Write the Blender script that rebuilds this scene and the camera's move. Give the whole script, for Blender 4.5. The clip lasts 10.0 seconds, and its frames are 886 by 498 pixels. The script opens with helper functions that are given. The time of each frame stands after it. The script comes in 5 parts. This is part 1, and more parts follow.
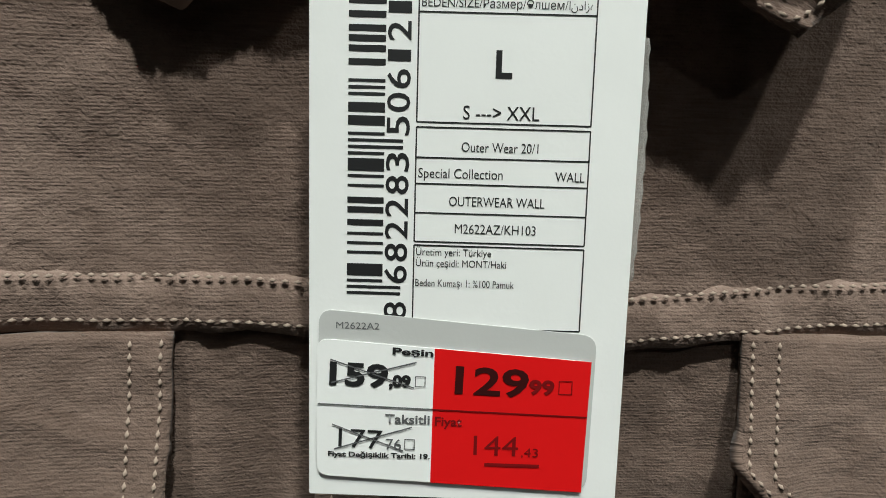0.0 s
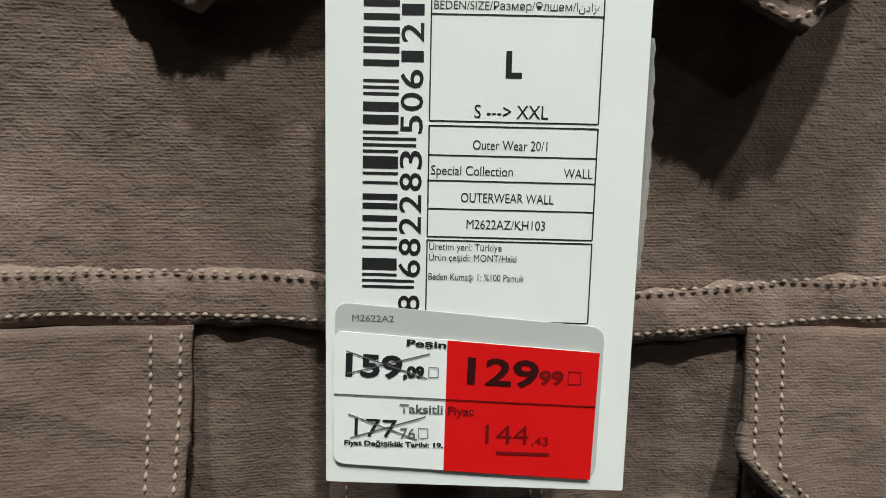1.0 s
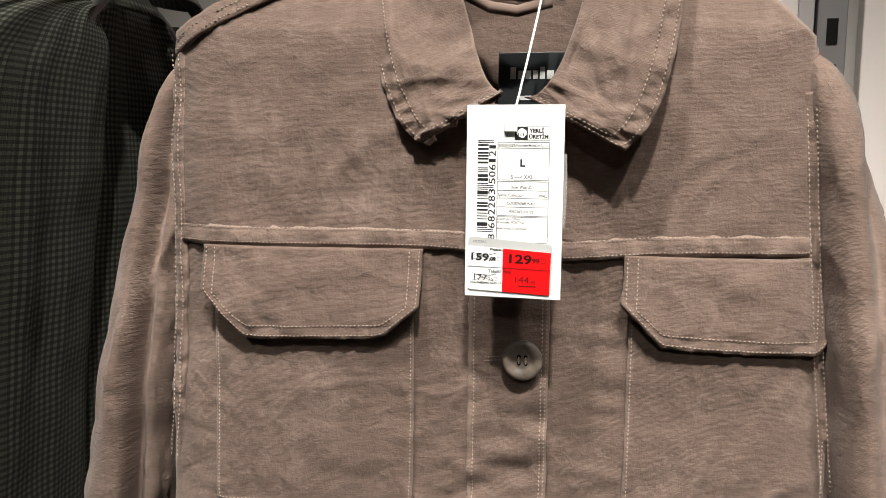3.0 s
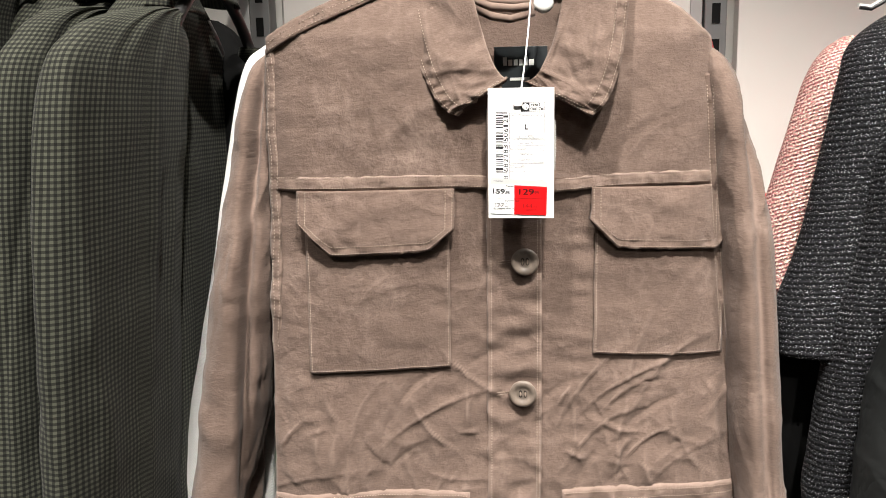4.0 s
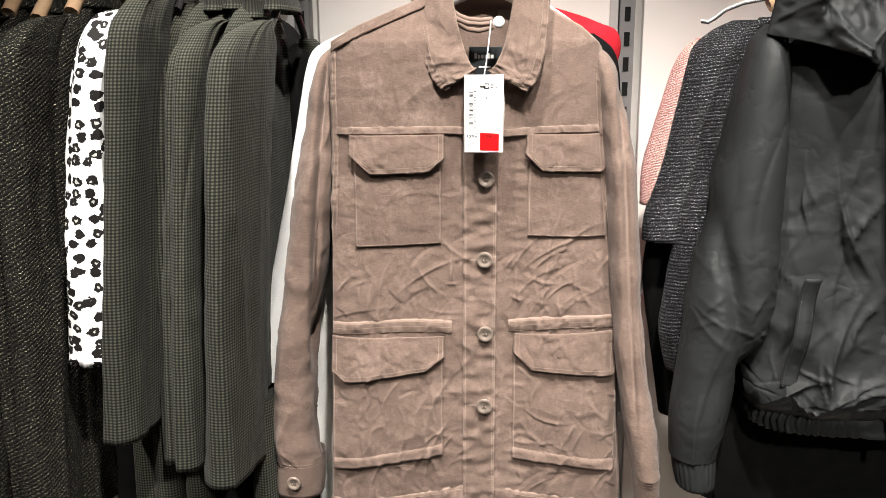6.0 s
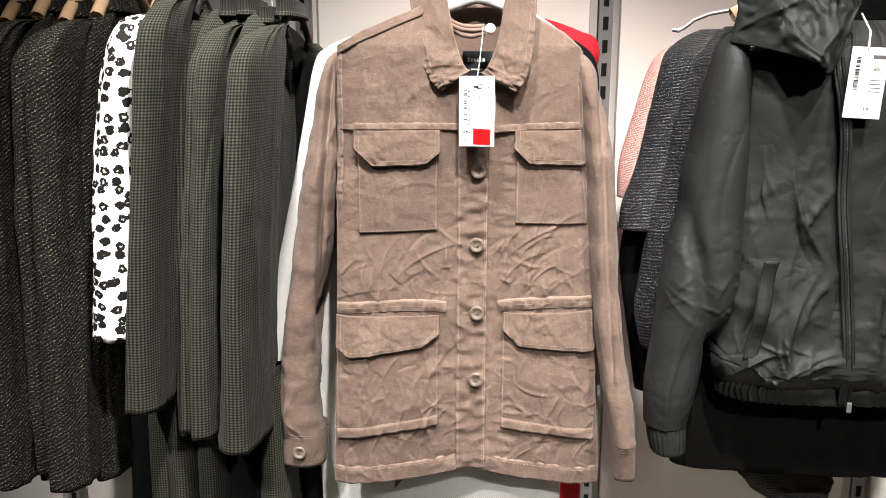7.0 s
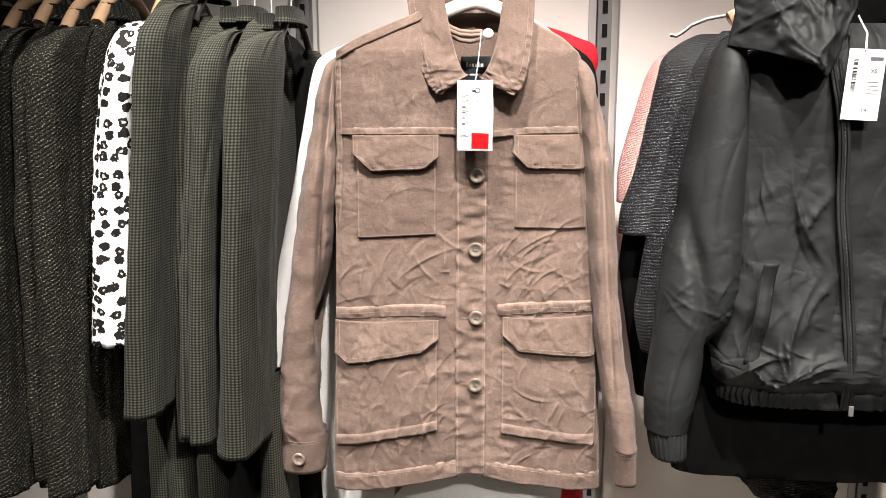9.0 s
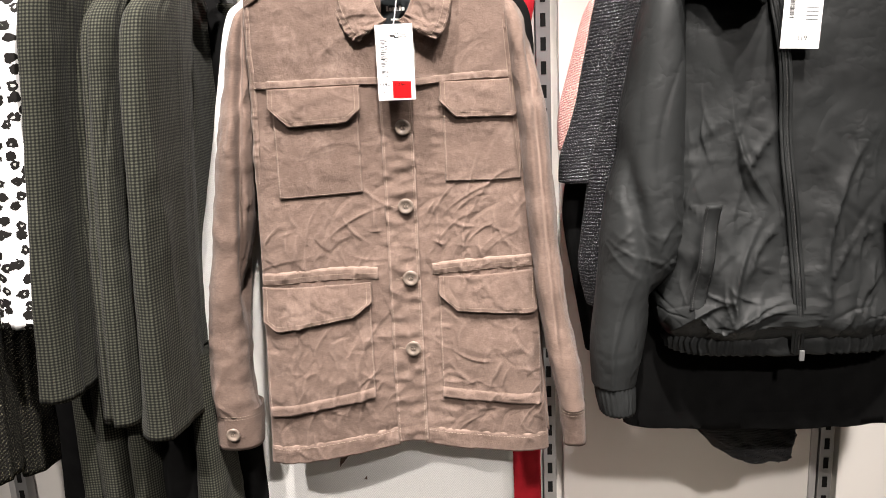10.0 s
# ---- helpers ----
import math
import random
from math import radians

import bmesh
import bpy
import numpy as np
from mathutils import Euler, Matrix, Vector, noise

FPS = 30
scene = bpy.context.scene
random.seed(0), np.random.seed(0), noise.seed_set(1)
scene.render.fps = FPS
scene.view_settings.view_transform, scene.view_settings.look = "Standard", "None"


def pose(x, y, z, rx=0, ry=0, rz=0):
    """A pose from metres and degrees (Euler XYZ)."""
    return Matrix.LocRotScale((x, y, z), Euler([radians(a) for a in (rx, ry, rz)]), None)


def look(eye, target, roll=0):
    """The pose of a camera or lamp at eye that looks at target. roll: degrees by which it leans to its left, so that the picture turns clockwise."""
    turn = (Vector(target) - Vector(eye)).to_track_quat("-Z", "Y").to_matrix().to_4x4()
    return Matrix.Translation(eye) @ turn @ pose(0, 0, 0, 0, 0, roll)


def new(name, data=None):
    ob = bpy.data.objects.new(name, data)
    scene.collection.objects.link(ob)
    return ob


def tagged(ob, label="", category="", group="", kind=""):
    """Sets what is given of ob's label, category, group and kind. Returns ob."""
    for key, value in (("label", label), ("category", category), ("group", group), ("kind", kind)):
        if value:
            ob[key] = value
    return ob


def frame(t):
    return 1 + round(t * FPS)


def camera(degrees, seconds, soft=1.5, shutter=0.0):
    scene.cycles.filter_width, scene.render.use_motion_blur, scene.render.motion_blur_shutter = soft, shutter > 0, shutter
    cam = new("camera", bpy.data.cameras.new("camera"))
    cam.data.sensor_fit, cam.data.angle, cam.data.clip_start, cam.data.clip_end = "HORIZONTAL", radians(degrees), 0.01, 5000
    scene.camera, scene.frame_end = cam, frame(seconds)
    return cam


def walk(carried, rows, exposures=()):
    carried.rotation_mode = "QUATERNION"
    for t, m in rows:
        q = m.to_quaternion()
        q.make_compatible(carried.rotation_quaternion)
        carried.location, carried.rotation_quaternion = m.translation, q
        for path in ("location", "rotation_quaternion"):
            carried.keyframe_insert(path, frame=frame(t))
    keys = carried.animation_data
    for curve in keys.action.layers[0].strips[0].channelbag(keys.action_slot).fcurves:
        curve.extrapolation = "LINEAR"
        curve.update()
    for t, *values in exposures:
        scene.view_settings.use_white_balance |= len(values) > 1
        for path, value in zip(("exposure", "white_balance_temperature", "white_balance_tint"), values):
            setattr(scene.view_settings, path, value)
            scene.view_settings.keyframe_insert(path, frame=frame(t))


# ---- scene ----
cam = camera(57.0, 10.0, soft=0.9)
PATH = [
    (0, (-0.003, -0.001, 1.505), (-0.029, 1.97, 1.171), 1.6),
    (0.5, (-0.004, -0.005, 1.506), (-0.035, 1.968, 1.174), 1.5),
    (1, (-0.004, -0.006, 1.505), (-0.046, 1.965, 1.168), 1.3),
    (1.5, (-0.001, -0.014, 1.507), (-0.071, 1.958, 1.18), 1.0),
    (2, (0.012, -0.082, 1.521), (-0.231, 1.883, 1.238), 0.4),
    (2.5, (0.059, -0.213, 1.525), (-0.362, 1.725, 1.265), 0.2),
    (2.7, (0.097, -0.267, 1.513), (-0.454, 1.645, 1.305), 1.0),
    (3.8, (0.019, -0.555, 1.536), (-0.215, 1.403, 1.203), -0.8),
    (4, (0.021, -0.604, 1.531), (-0.224, 1.352, 1.192), -1.0),
    (4.5, (0.07, -0.729, 1.552), (-0.21, 1.212, 1.158), -1.1),
    (5, (0.142, -0.891, 1.549), (-0.205, 1.028, 1.106), -0.4),
    (5.5, (0.119, -0.997, 1.557), (-0.159, 0.938, 1.134), 0.7),
    (6, (0.066, -1.127, 1.568), (-0.133, 0.812, 1.121), -0.4),
    (6.2, (0.048, -1.197, 1.581), (-0.125, 0.744, 1.13), -0.4),
    (7.5, (0.047, -1.266, 1.541), (-0.096, 0.688, 1.138), 0.1),
    (8, (0.047, -1.261, 1.54), (-0.099, 0.694, 1.144), 0.0),
    (8.5, (0.053, -1.26, 1.536), (-0.103, 0.695, 1.143), -0.1),
    (9, (0.057, -1.265, 1.535), (-0.099, 0.691, 1.149), -0.2),
    (9.5, (0.064, -1.265, 1.539), (-0.095, 0.686, 1.13), -0.8),
    (10, (0.14, -1.185, 1.504), (0.027, 0.756, 1.032), -2.7),
]
EXPOSURE = [(0, -1.25, 6100, -1), (1.5, -1.25, 6100, -1), (2.0, -1.08, 6250, 3), (2.7, -0.6, 6450, 7), (3.8, -0.05, 6500, 9), (4.5, 0.02, 6500, 9), (6.0, 0.28, 6500, 10), (8.0, 0.36, 6550, 12), (10.0, 0.46, 6600, 14)]
walk(cam, [(t, look(eye, target, roll)) for t, eye, target, roll in PATH], EXPOSURE)
# ---- light ----
world = bpy.data.worlds.new("shop_air")
scene.world = world
world.use_nodes = True
world.node_tree.nodes["Background"].inputs[0].default_value = (1.0, 0.96, 0.9, 1)
world.node_tree.nodes["Background"].inputs[1].default_value = 0.004


def lamp(kind, name, eye, target, watts, colour, size=0.1, angle=60):
    d = bpy.data.lights.new(name, kind)
    d.energy, d.color = watts, colour
    if kind == "SPOT":
        d.spot_size, d.spot_blend, d.shadow_soft_size = radians(angle), 1.0, size
    else:
        d.size = size
    ob = new(name, d)
    ob.matrix_world = look(eye, target)
    return ob


WARM = (1.0, 0.955, 0.895)
lamp("SPOT", "ceiling_spot", (0.30, -1.10, 3.5), (-0.10, 0.2, 1.12), 500, WARM, 0.05, 44)
lamp("SPOT", "ceiling_spot", (-0.34, -0.68, 3.5), (0.0, 0.2, 1.16), 360, WARM, 0.05, 44)
lamp("SPOT", "ceiling_spot", (0.98, -0.95, 3.5), (0.66, 0.3, 0.90), 330, WARM, 0.05, 46)
# Two unseen spots added to brighten the lower left garments and right wall.
lamp("SPOT", "ceiling_spot", (-0.95, -2.30, 3.5), (-0.56, 0.1, 0.78), 420, WARM, 0.06, 28)
lamp("SPOT", "ceiling_spot", (0.75, -2.9, 3.2), (0.62, 0.7, 0.50), 340, WARM, 0.07, 28)
# Faint overhead fill lamp, added; no such panel is known.
lamp("AREA", "ceiling_panel", (0.2, -2.2, 3.58), (0.2, -2.2, 0), 3, (1, 0.97, 0.93), 1.2)


# ---- materials ----
class Nodes:
    """A material and short ways to add nodes to it."""

    def __init__(self, name, rough=0.8):
        self.mat = bpy.data.materials.new(name)
        self.mat.use_nodes = True
        self.tree = self.mat.node_tree
        self.out = self.tree.nodes["Material Output"]
        self.bsdf = self.tree.nodes["Principled BSDF"]
        self.bsdf.inputs["Roughness"].default_value = rough
        if rough > 0.7:
            self.bsdf.inputs["Specular IOR Level"].default_value = 0.2

    def add(self, kind, **sets):
        n = self.tree.nodes.new(kind)
        for k, v in sets.items():
            setattr(n, k, v)
        return n

    def link(self, a, b):
        self.tree.links.new(a, b)

    def put(self, socket, v):
        if isinstance(v, bpy.types.NodeSocket):
            self.link(v, socket)
        else:
            socket.default_value = v

    def math(self, op, a, b=0.0, c=0.0):
        n = self.add("ShaderNodeMath", operation=op)
        for s, v in zip(n.inputs, (a, b, c)):
            self.put(s, v)
        return n.outputs[0]

    def uv(self):
        n = self.add("ShaderNodeTexCoord")
        s = self.add("ShaderNodeSeparateXYZ")
        self.link(n.outputs["UV"], s.inputs[0])
        return n.outputs["UV"], s.outputs[0], s.outputs[1]

    def obj(self):
        return self.add("ShaderNodeTexCoord").outputs["Object"]

    def noise(self, vec, scale, detail=4.0, rough=0.55):
        n = self.add("ShaderNodeTexNoise")
        self.link(vec, n.inputs["Vector"])
        n.inputs["Scale"].default_value, n.inputs["Detail"].default_value = scale, detail
        n.inputs["Roughness"].default_value = rough
        return n.outputs["Fac"]

    def ridge(self, vec, scale, detail=2.0, stretch=(1, 1, 1)):
        """Sharp-topped ridges, stronger in some patches than in others, as in creased cloth."""
        mp = self.add("ShaderNodeMapping")
        mp.inputs["Scale"].default_value = stretch
        self.link(vec, mp.inputs[0])
        v = mp.outputs[0]
        r = self.math("SUBTRACT", 1.0, self.math("MULTIPLY", self.math("ABSOLUTE", self.math("SUBTRACT", self.noise(v, scale, detail, 0.45), 0.5)), 5.0))
        mask = self.math("MULTIPLY", self.math("MAXIMUM", self.math("SUBTRACT", self.noise(v, scale * 0.45, 2), 0.36), 0.0), 3.0)
        return self.math("MULTIPLY", r, mask)

    def ramp(self, fac, stops):
        n = self.add("ShaderNodeValToRGB")
        self.link(fac, n.inputs[0])
        e = n.color_ramp.elements
        while len(e) < len(stops):
            e.new(0.5)
        for k, (p, c) in zip(e, stops):
            k.position, k.color = p, (*c, 1)
        return n.outputs[0]

    def mix(self, fac, a, b, how="MIX"):
        n = self.add("ShaderNodeMix", data_type="RGBA", blend_type=how)
        self.put(n.inputs[0], fac)
        self.put(n.inputs[6], a if isinstance(a, bpy.types.NodeSocket) else (*a, 1))
        self.put(n.inputs[7], b if isinstance(b, bpy.types.NodeSocket) else (*b, 1))
        return n.outputs[2]

    def colour(self, c):
        self.put(self.bsdf.inputs["Base Color"], c if isinstance(c, bpy.types.NodeSocket) else (*c, 1))

    def bump(self, height, strength=0.5, distance=0.001):
        n = self.add("ShaderNodeBump")
        n.inputs["Strength"].default_value, n.inputs["Distance"].default_value = strength, distance
        self.link(height, n.inputs["Height"])
        old = self.bsdf.inputs["Normal"].links
        if old:
            self.link(old[0].from_socket, n.inputs["Normal"])
        self.link(n.outputs[0], self.bsdf.inputs["Normal"])

    def sheen(self, w, rough=0.5):
        self.bsdf.inputs["Sheen Weight"].default_value = w
        self.bsdf.inputs["Sheen Roughness"].default_value = rough


def plain(name, c, rough=0.6, metal=0.0, vary=0.12, scale=30.0, bump=0.1):
    m = Nodes(name, rough)
    v = m.obj()
    f = m.noise(v, scale)
    dark = tuple(x * (1 - vary) for x in c)
    light = tuple(min(1, x * (1 + vary)) for x in c)
    m.colour(m.ramp(f, [(0.3, dark), (0.7, light)]))
    m.bsdf.inputs["Metallic"].default_value = metal
    if bump:
        m.bump(m.noise(v, scale * 20), bump, 0.0005)
    return m.mat


def canvas_cloth(name, c, worn_lit):
    """Heavy washed cotton: fine crosswise ribs, faded patches and slubs."""
    m = Nodes(name, 0.92)
    uv, u, v = m.uv()
    big = m.noise(uv, 9, 5, 0.6)
    mid = m.noise(uv, 70, 6, 0.7)
    v = m.math("ADD", v, m.math("MULTIPLY", m.noise(uv, 60, 3), 0.0011))
    u = m.math("ADD", u, m.math("MULTIPLY", m.noise(uv, 75, 3), 0.0011))
    thread = m.add("ShaderNodeMapping")
    thread.inputs["Scale"].default_value = (420, 1500, 1)
    m.link(uv, thread.inputs[0])
    uneven = m.math("MULTIPLY", m.math("SUBTRACT", m.noise(thread.outputs[0], 1.0, 1), 0.5), 2.8)
    rib = m.math("ADD", uneven, m.math("MULTIPLY", m.math("SINE", m.math("MULTIPLY", v, 2 * math.pi / 0.00078)), 0.38))
    warp = m.math("SINE", m.math("ADD", m.math("MULTIPLY", u, 2 * math.pi / 0.0008), m.math("MULTIPLY", v, math.pi / 0.00078)))
    stretch = m.add("ShaderNodeMapping")
    stretch.inputs["Scale"].default_value = (120, 1500, 1)
    m.link(uv, stretch.inputs[0])
    slub = m.noise(stretch.outputs[0], 1.0, 3)
    base = m.ramp(m.math("ADD", m.math("MULTIPLY", big, 0.55), m.math("MULTIPLY", mid, 0.45)),
                  [(0.30, tuple(x * 0.84 for x in c)), (0.52, c), (0.76, worn_lit)])
    base = m.mix(m.math("MULTIPLY", m.math("SUBTRACT", slub, 0.30), 0.85), base, worn_lit)
    half = m.math("SINE", m.math("MULTIPLY", u, math.pi / 0.00078))
    cross = m.math("MULTIPLY", half, m.math("SINE", m.math("MULTIPLY", v, math.pi / 0.00078)))
    weave = m.math("ADD", m.math("MULTIPLY", rib, m.math("ADD", 0.50, m.math("MULTIPLY", warp, 0.30))), m.math("MULTIPLY", cross, 0.20))
    # Low gaps between threads are darkened in the colour.
    low = m.math("LESS_THAN", weave, -0.45)
    base = m.mix(m.math("MULTIPLY", low, 0.28), base, tuple(x * 0.35 for x in c))
    # Raised edges lightened in the colour: seam wear plus a painted highlight.
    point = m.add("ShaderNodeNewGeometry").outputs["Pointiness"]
    base = m.mix(m.ramp(point, [(0.50, (0, 0, 0)), (0.57, (0.6, 0.6, 0.6))]), base, worn_lit)
    # Crease tops take the lighter colour as well as the bump.
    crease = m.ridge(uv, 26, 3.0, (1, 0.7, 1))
    base = m.mix(m.ramp(crease, [(0.55, (0, 0, 0)), (1.0, (0.45, 0.45, 0.45))]), base, worn_lit)
    m.colour(base)
    m.sheen(0.10)
    m.bump(crease, 0.55, 0.0022)
    m.bump(weave, 0.6, 0.00020)
    m.bump(m.noise(uv, 420, 4, 0.7), 0.6, 0.0007)
    m.bump(m.noise(uv, 160, 5, 0.65), 0.6, 0.0016)
    m.bump(m.noise(uv, 60, 5, 0.65), 0.45, 0.003)
    return m.mat


def gingham(name):
    m = Nodes(name, 0.9)
    uv, u, v = m.uv()
    pu = m.math("LESS_THAN", m.math("FRACT", m.math("DIVIDE", u, 0.0051)), 0.5)
    pv = m.math("LESS_THAN", m.math("FRACT", m.math("DIVIDE", v, 0.0051)), 0.5)
    both = m.math("MULTIPLY", m.math("ADD", pu, pv), 0.5)
    col = m.ramp(both, [(0.0, (0.074, 0.075, 0.056)), (0.5, (0.022, 0.023, 0.017)), (1.0, (0.004, 0.004, 0.0035))])
    n = m.noise(uv, 500, 3)
    col = m.mix(m.math("MULTIPLY", n, 0.25), col, (0.022, 0.022, 0.017))
    m.colour(col)
    m.sheen(0.03)
    m.bump(m.noise(uv, 900, 2), 0.3, 0.0004)
    m.bump(m.noise(uv, 18, 4), 0.3, 0.006)
    return m.mat


def sparkle_knit(name, c, glint, rows=0.006, amount=0.60, slant=0.35, size=430):
    """Boucle knit in ribbed rows with metallic threads that catch the light in specks."""
    m = Nodes(name, 0.9)
    uv, u, v = m.uv()
    wob = m.noise(uv, 60, 3)
    k = m.math("ADD", m.math("ADD", v, m.math("MULTIPLY", u, slant)), m.math("MULTIPLY", wob, 0.005))
    row = m.math("SINE", m.math("MULTIPLY", k, 2 * math.pi / rows))
    fleck = m.noise(uv, size, 1, 0.5)
    lit = m.math("GREATER_THAN", m.math("ADD", fleck, m.math("MULTIPLY", row, 0.05)), amount)
    body = m.ramp(m.noise(uv, 300, 4), [(0.35, tuple(x * 0.25 for x in c)), (0.65, tuple(x * 1.6 for x in c))])
    # Hollows between the rows are darkened in the colour, not by bump alone.
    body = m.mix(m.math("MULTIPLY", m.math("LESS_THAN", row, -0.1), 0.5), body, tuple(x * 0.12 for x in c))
    m.colour(m.mix(lit, body, glint))
    m.put(m.bsdf.inputs["Metallic"], m.math("MULTIPLY", lit, 0.5))
    m.put(m.bsdf.inputs["Roughness"], m.math("SUBTRACT", 0.9, m.math("MULTIPLY", lit, 0.45)))
    m.bump(row, 0.5, 0.0009)
    m.bump(m.noise(uv, 330, 3), 0.8, 0.0016)
    return m.mat


def leopard(name):
    m = Nodes(name, 0.75)
    uv, u, v = m.uv()
    add = m.add("ShaderNodeVectorMath", operation="ADD")
    n = m.add("ShaderNodeTexNoise")
    n.inputs["Scale"].default_value = 70
    m.link(uv, n.inputs["Vector"])
    sc = m.add("ShaderNodeVectorMath", operation="SCALE")
    m.link(n.outputs["Color"], sc.inputs[0])
    sc.inputs["Scale"].default_value = 0.008
    m.link(uv, add.inputs[0]), m.link(sc.outputs[0], add.inputs[1])
    vo = m.add("ShaderNodeTexVoronoi", voronoi_dimensions="2D")
    vo.inputs["Scale"].default_value, vo.inputs["Randomness"].default_value = 46, 0.75
    m.link(add.outputs[0], vo.inputs["Vector"])
    d = m.math("ADD", vo.outputs["Distance"], m.math("MULTIPLY", m.math("SUBTRACT", m.noise(uv, 120, 2), 0.5), 0.55))
    blob = m.math("LESS_THAN", d, 0.35)
    core = m.math("MULTIPLY", m.math("LESS_THAN", d, 0.13), m.math("GREATER_THAN", m.noise(uv, 60, 1), 0.55))
    col = m.mix(blob, (0.82, 0.82, 0.81), (0.010, 0.009, 0.008))
    col = m.mix(core, col, (0.45, 0.44, 0.42))
    m.colour(col)
    m.bump(m.noise(uv, 20, 3), 0.3, 0.006)
    return m.mat


def herringbone(name):
    m = Nodes(name, 0.9)
    uv, u, v = m.uv()
    zig = m.math("PINGPONG", u, 0.006)
    k = m.math("SINE", m.math("MULTIPLY", m.math("ADD", v, m.math("MULTIPLY", zig, 1.2)), 2 * math.pi / 0.0034))
    col = m.mix(m.math("MULTIPLY", m.math("LESS_THAN", k, -0.1), 0.42), (0.82, 0.81, 0.79), (0.50, 0.50, 0.49))
    m.colour(col)
    m.bump(k, 0.35, 0.0005)
    m.bump(m.noise(uv, 15, 4), 0.3, 0.006)
    return m.mat


def shell_nylon(name):
    """Thin matt nylon: even black with a soft silky shine and fine crinkles."""
    m = Nodes(name, 0.5)
    uv, u, v = m.uv()
    m.colour(m.ramp(m.noise(uv, 12, 5), [(0.3, (0.012, 0.0128, 0.0128)), (0.7, (0.0185, 0.020, 0.020))]))
    m.bsdf.inputs["Specular IOR Level"].default_value = 0.17
    m.put(m.bsdf.inputs["Roughness"], m.math("ADD", 0.52, m.math("MULTIPLY", m.noise(uv, 30, 4), 0.12)))
    m.bump(m.noise(uv, 1500, 2), 0.12, 0.0003)
    m.bump(m.ridge(uv, 9, 2.5, (1, 0.6, 1)), 0.7, 0.008)
    m.bump(m.ridge(uv, 34, 2.0), 0.5, 0.0022)
    return m.mat


def card_stock(name, c, rough=0.45, scale=400, vary=0.03):
    m = Nodes(name, rough)
    v = m.obj()
    m.colour(m.ramp(m.noise(v, 60, 5), [(0.3, tuple(x * (1 - vary) for x in c)), (0.7, c)]))
    m.bump(m.noise(v, scale * 3, 3), 0.08, 0.0003)
    m.bump(m.noise(v, 90, 3), 0.12, 0.0008)
    return m.mat


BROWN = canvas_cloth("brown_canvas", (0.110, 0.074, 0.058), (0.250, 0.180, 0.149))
STITCH = plain("beige_thread", (0.30, 0.235, 0.19), 0.8, 0, 0.15, 300)
GINGHAM = gingham("check_cloth")
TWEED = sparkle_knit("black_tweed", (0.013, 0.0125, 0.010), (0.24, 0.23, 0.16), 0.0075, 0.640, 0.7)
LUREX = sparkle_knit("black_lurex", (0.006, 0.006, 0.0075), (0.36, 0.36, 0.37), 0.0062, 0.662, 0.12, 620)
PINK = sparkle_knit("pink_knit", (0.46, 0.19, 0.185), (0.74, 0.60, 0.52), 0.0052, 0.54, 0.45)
LEOPARD = leopard("leopard_print")
WHITE_COAT = herringbone("white_herringbone")
NYLON = shell_nylon("black_nylon")
BLACK = plain("black_cloth", (0.0045, 0.0045, 0.0045), 0.95, 0, 0.3, 40)
BLACK.node_tree.nodes["Principled BSDF"].inputs["Specular IOR Level"].default_value = 0.08
RED_CLOTH = plain("red_cloth", (0.42, 0.012, 0.022), 0.85, 0, 0.15, 30)
CARD = card_stock("white_card", (0.80, 0.80, 0.79), 0.5)
STICKER = card_stock("sticker_paper", (0.84, 0.84, 0.83), 0.35)
GREY_PAPER = card_stock("grey_paper", (0.50, 0.50, 0.49), 0.4)
RED_INK = card_stock("red_ink", (0.66, 0.006, 0.008), 0.35)
DEEP_RED = card_stock("deep_red_ink", (0.035, 0.004, 0.004), 0.4)
DARK_RED = card_stock("dark_red_ink", (0.16, 0.004, 0.005), 0.4)
INK = card_stock("black_ink", (0.014, 0.014, 0.015), 0.5, vary=0.3)
GREY_INK = card_stock("grey_ink", (0.12, 0.12, 0.125), 0.5, vary=0.3)
CORD = plain("white_cord", (0.78, 0.77, 0.74), 0.5)
WHITE_PLASTIC = plain("white_plastic", (0.80, 0.79, 0.76), 0.3, 0, 0.03)
HORN = plain("horn_button", (0.17, 0.135, 0.11), 0.35, 0, 0.45, 90, 0.0)
WOOD = plain("beech_wood", (0.46, 0.30, 0.18), 0.5, 0, 0.2, 14)
PANEL = plain("wall_paint", (0.74, 0.71, 0.67), 0.55, 0, 0.03, 3)
PANEL_GREY = plain("grey_paint", (0.40, 0.39, 0.38), 0.5, 0, 0.05, 5)
STEEL = plain("grey_steel", (0.30, 0.30, 0.30), 0.4, 0.6, 0.08, 12)
DARK_STEEL = plain("dark_steel", (0.035, 0.034, 0.034), 0.45, 0.5, 0.1, 20)
SLOT = plain("slot_shadow", (0.006, 0.006, 0.006), 0.9)
LABEL_SATIN = plain("label_satin", (0.020, 0.024, 0.026), 0.4, 0, 0.1, 80)
FLOOR_MAT = plain("floor_vinyl", (0.36, 0.33, 0.29), 0.35, 0, 0.12, 4)
CEIL_MAT = plain("ceiling_paint", (0.70, 0.69, 0.67), 0.8, 0, 0.03, 3)


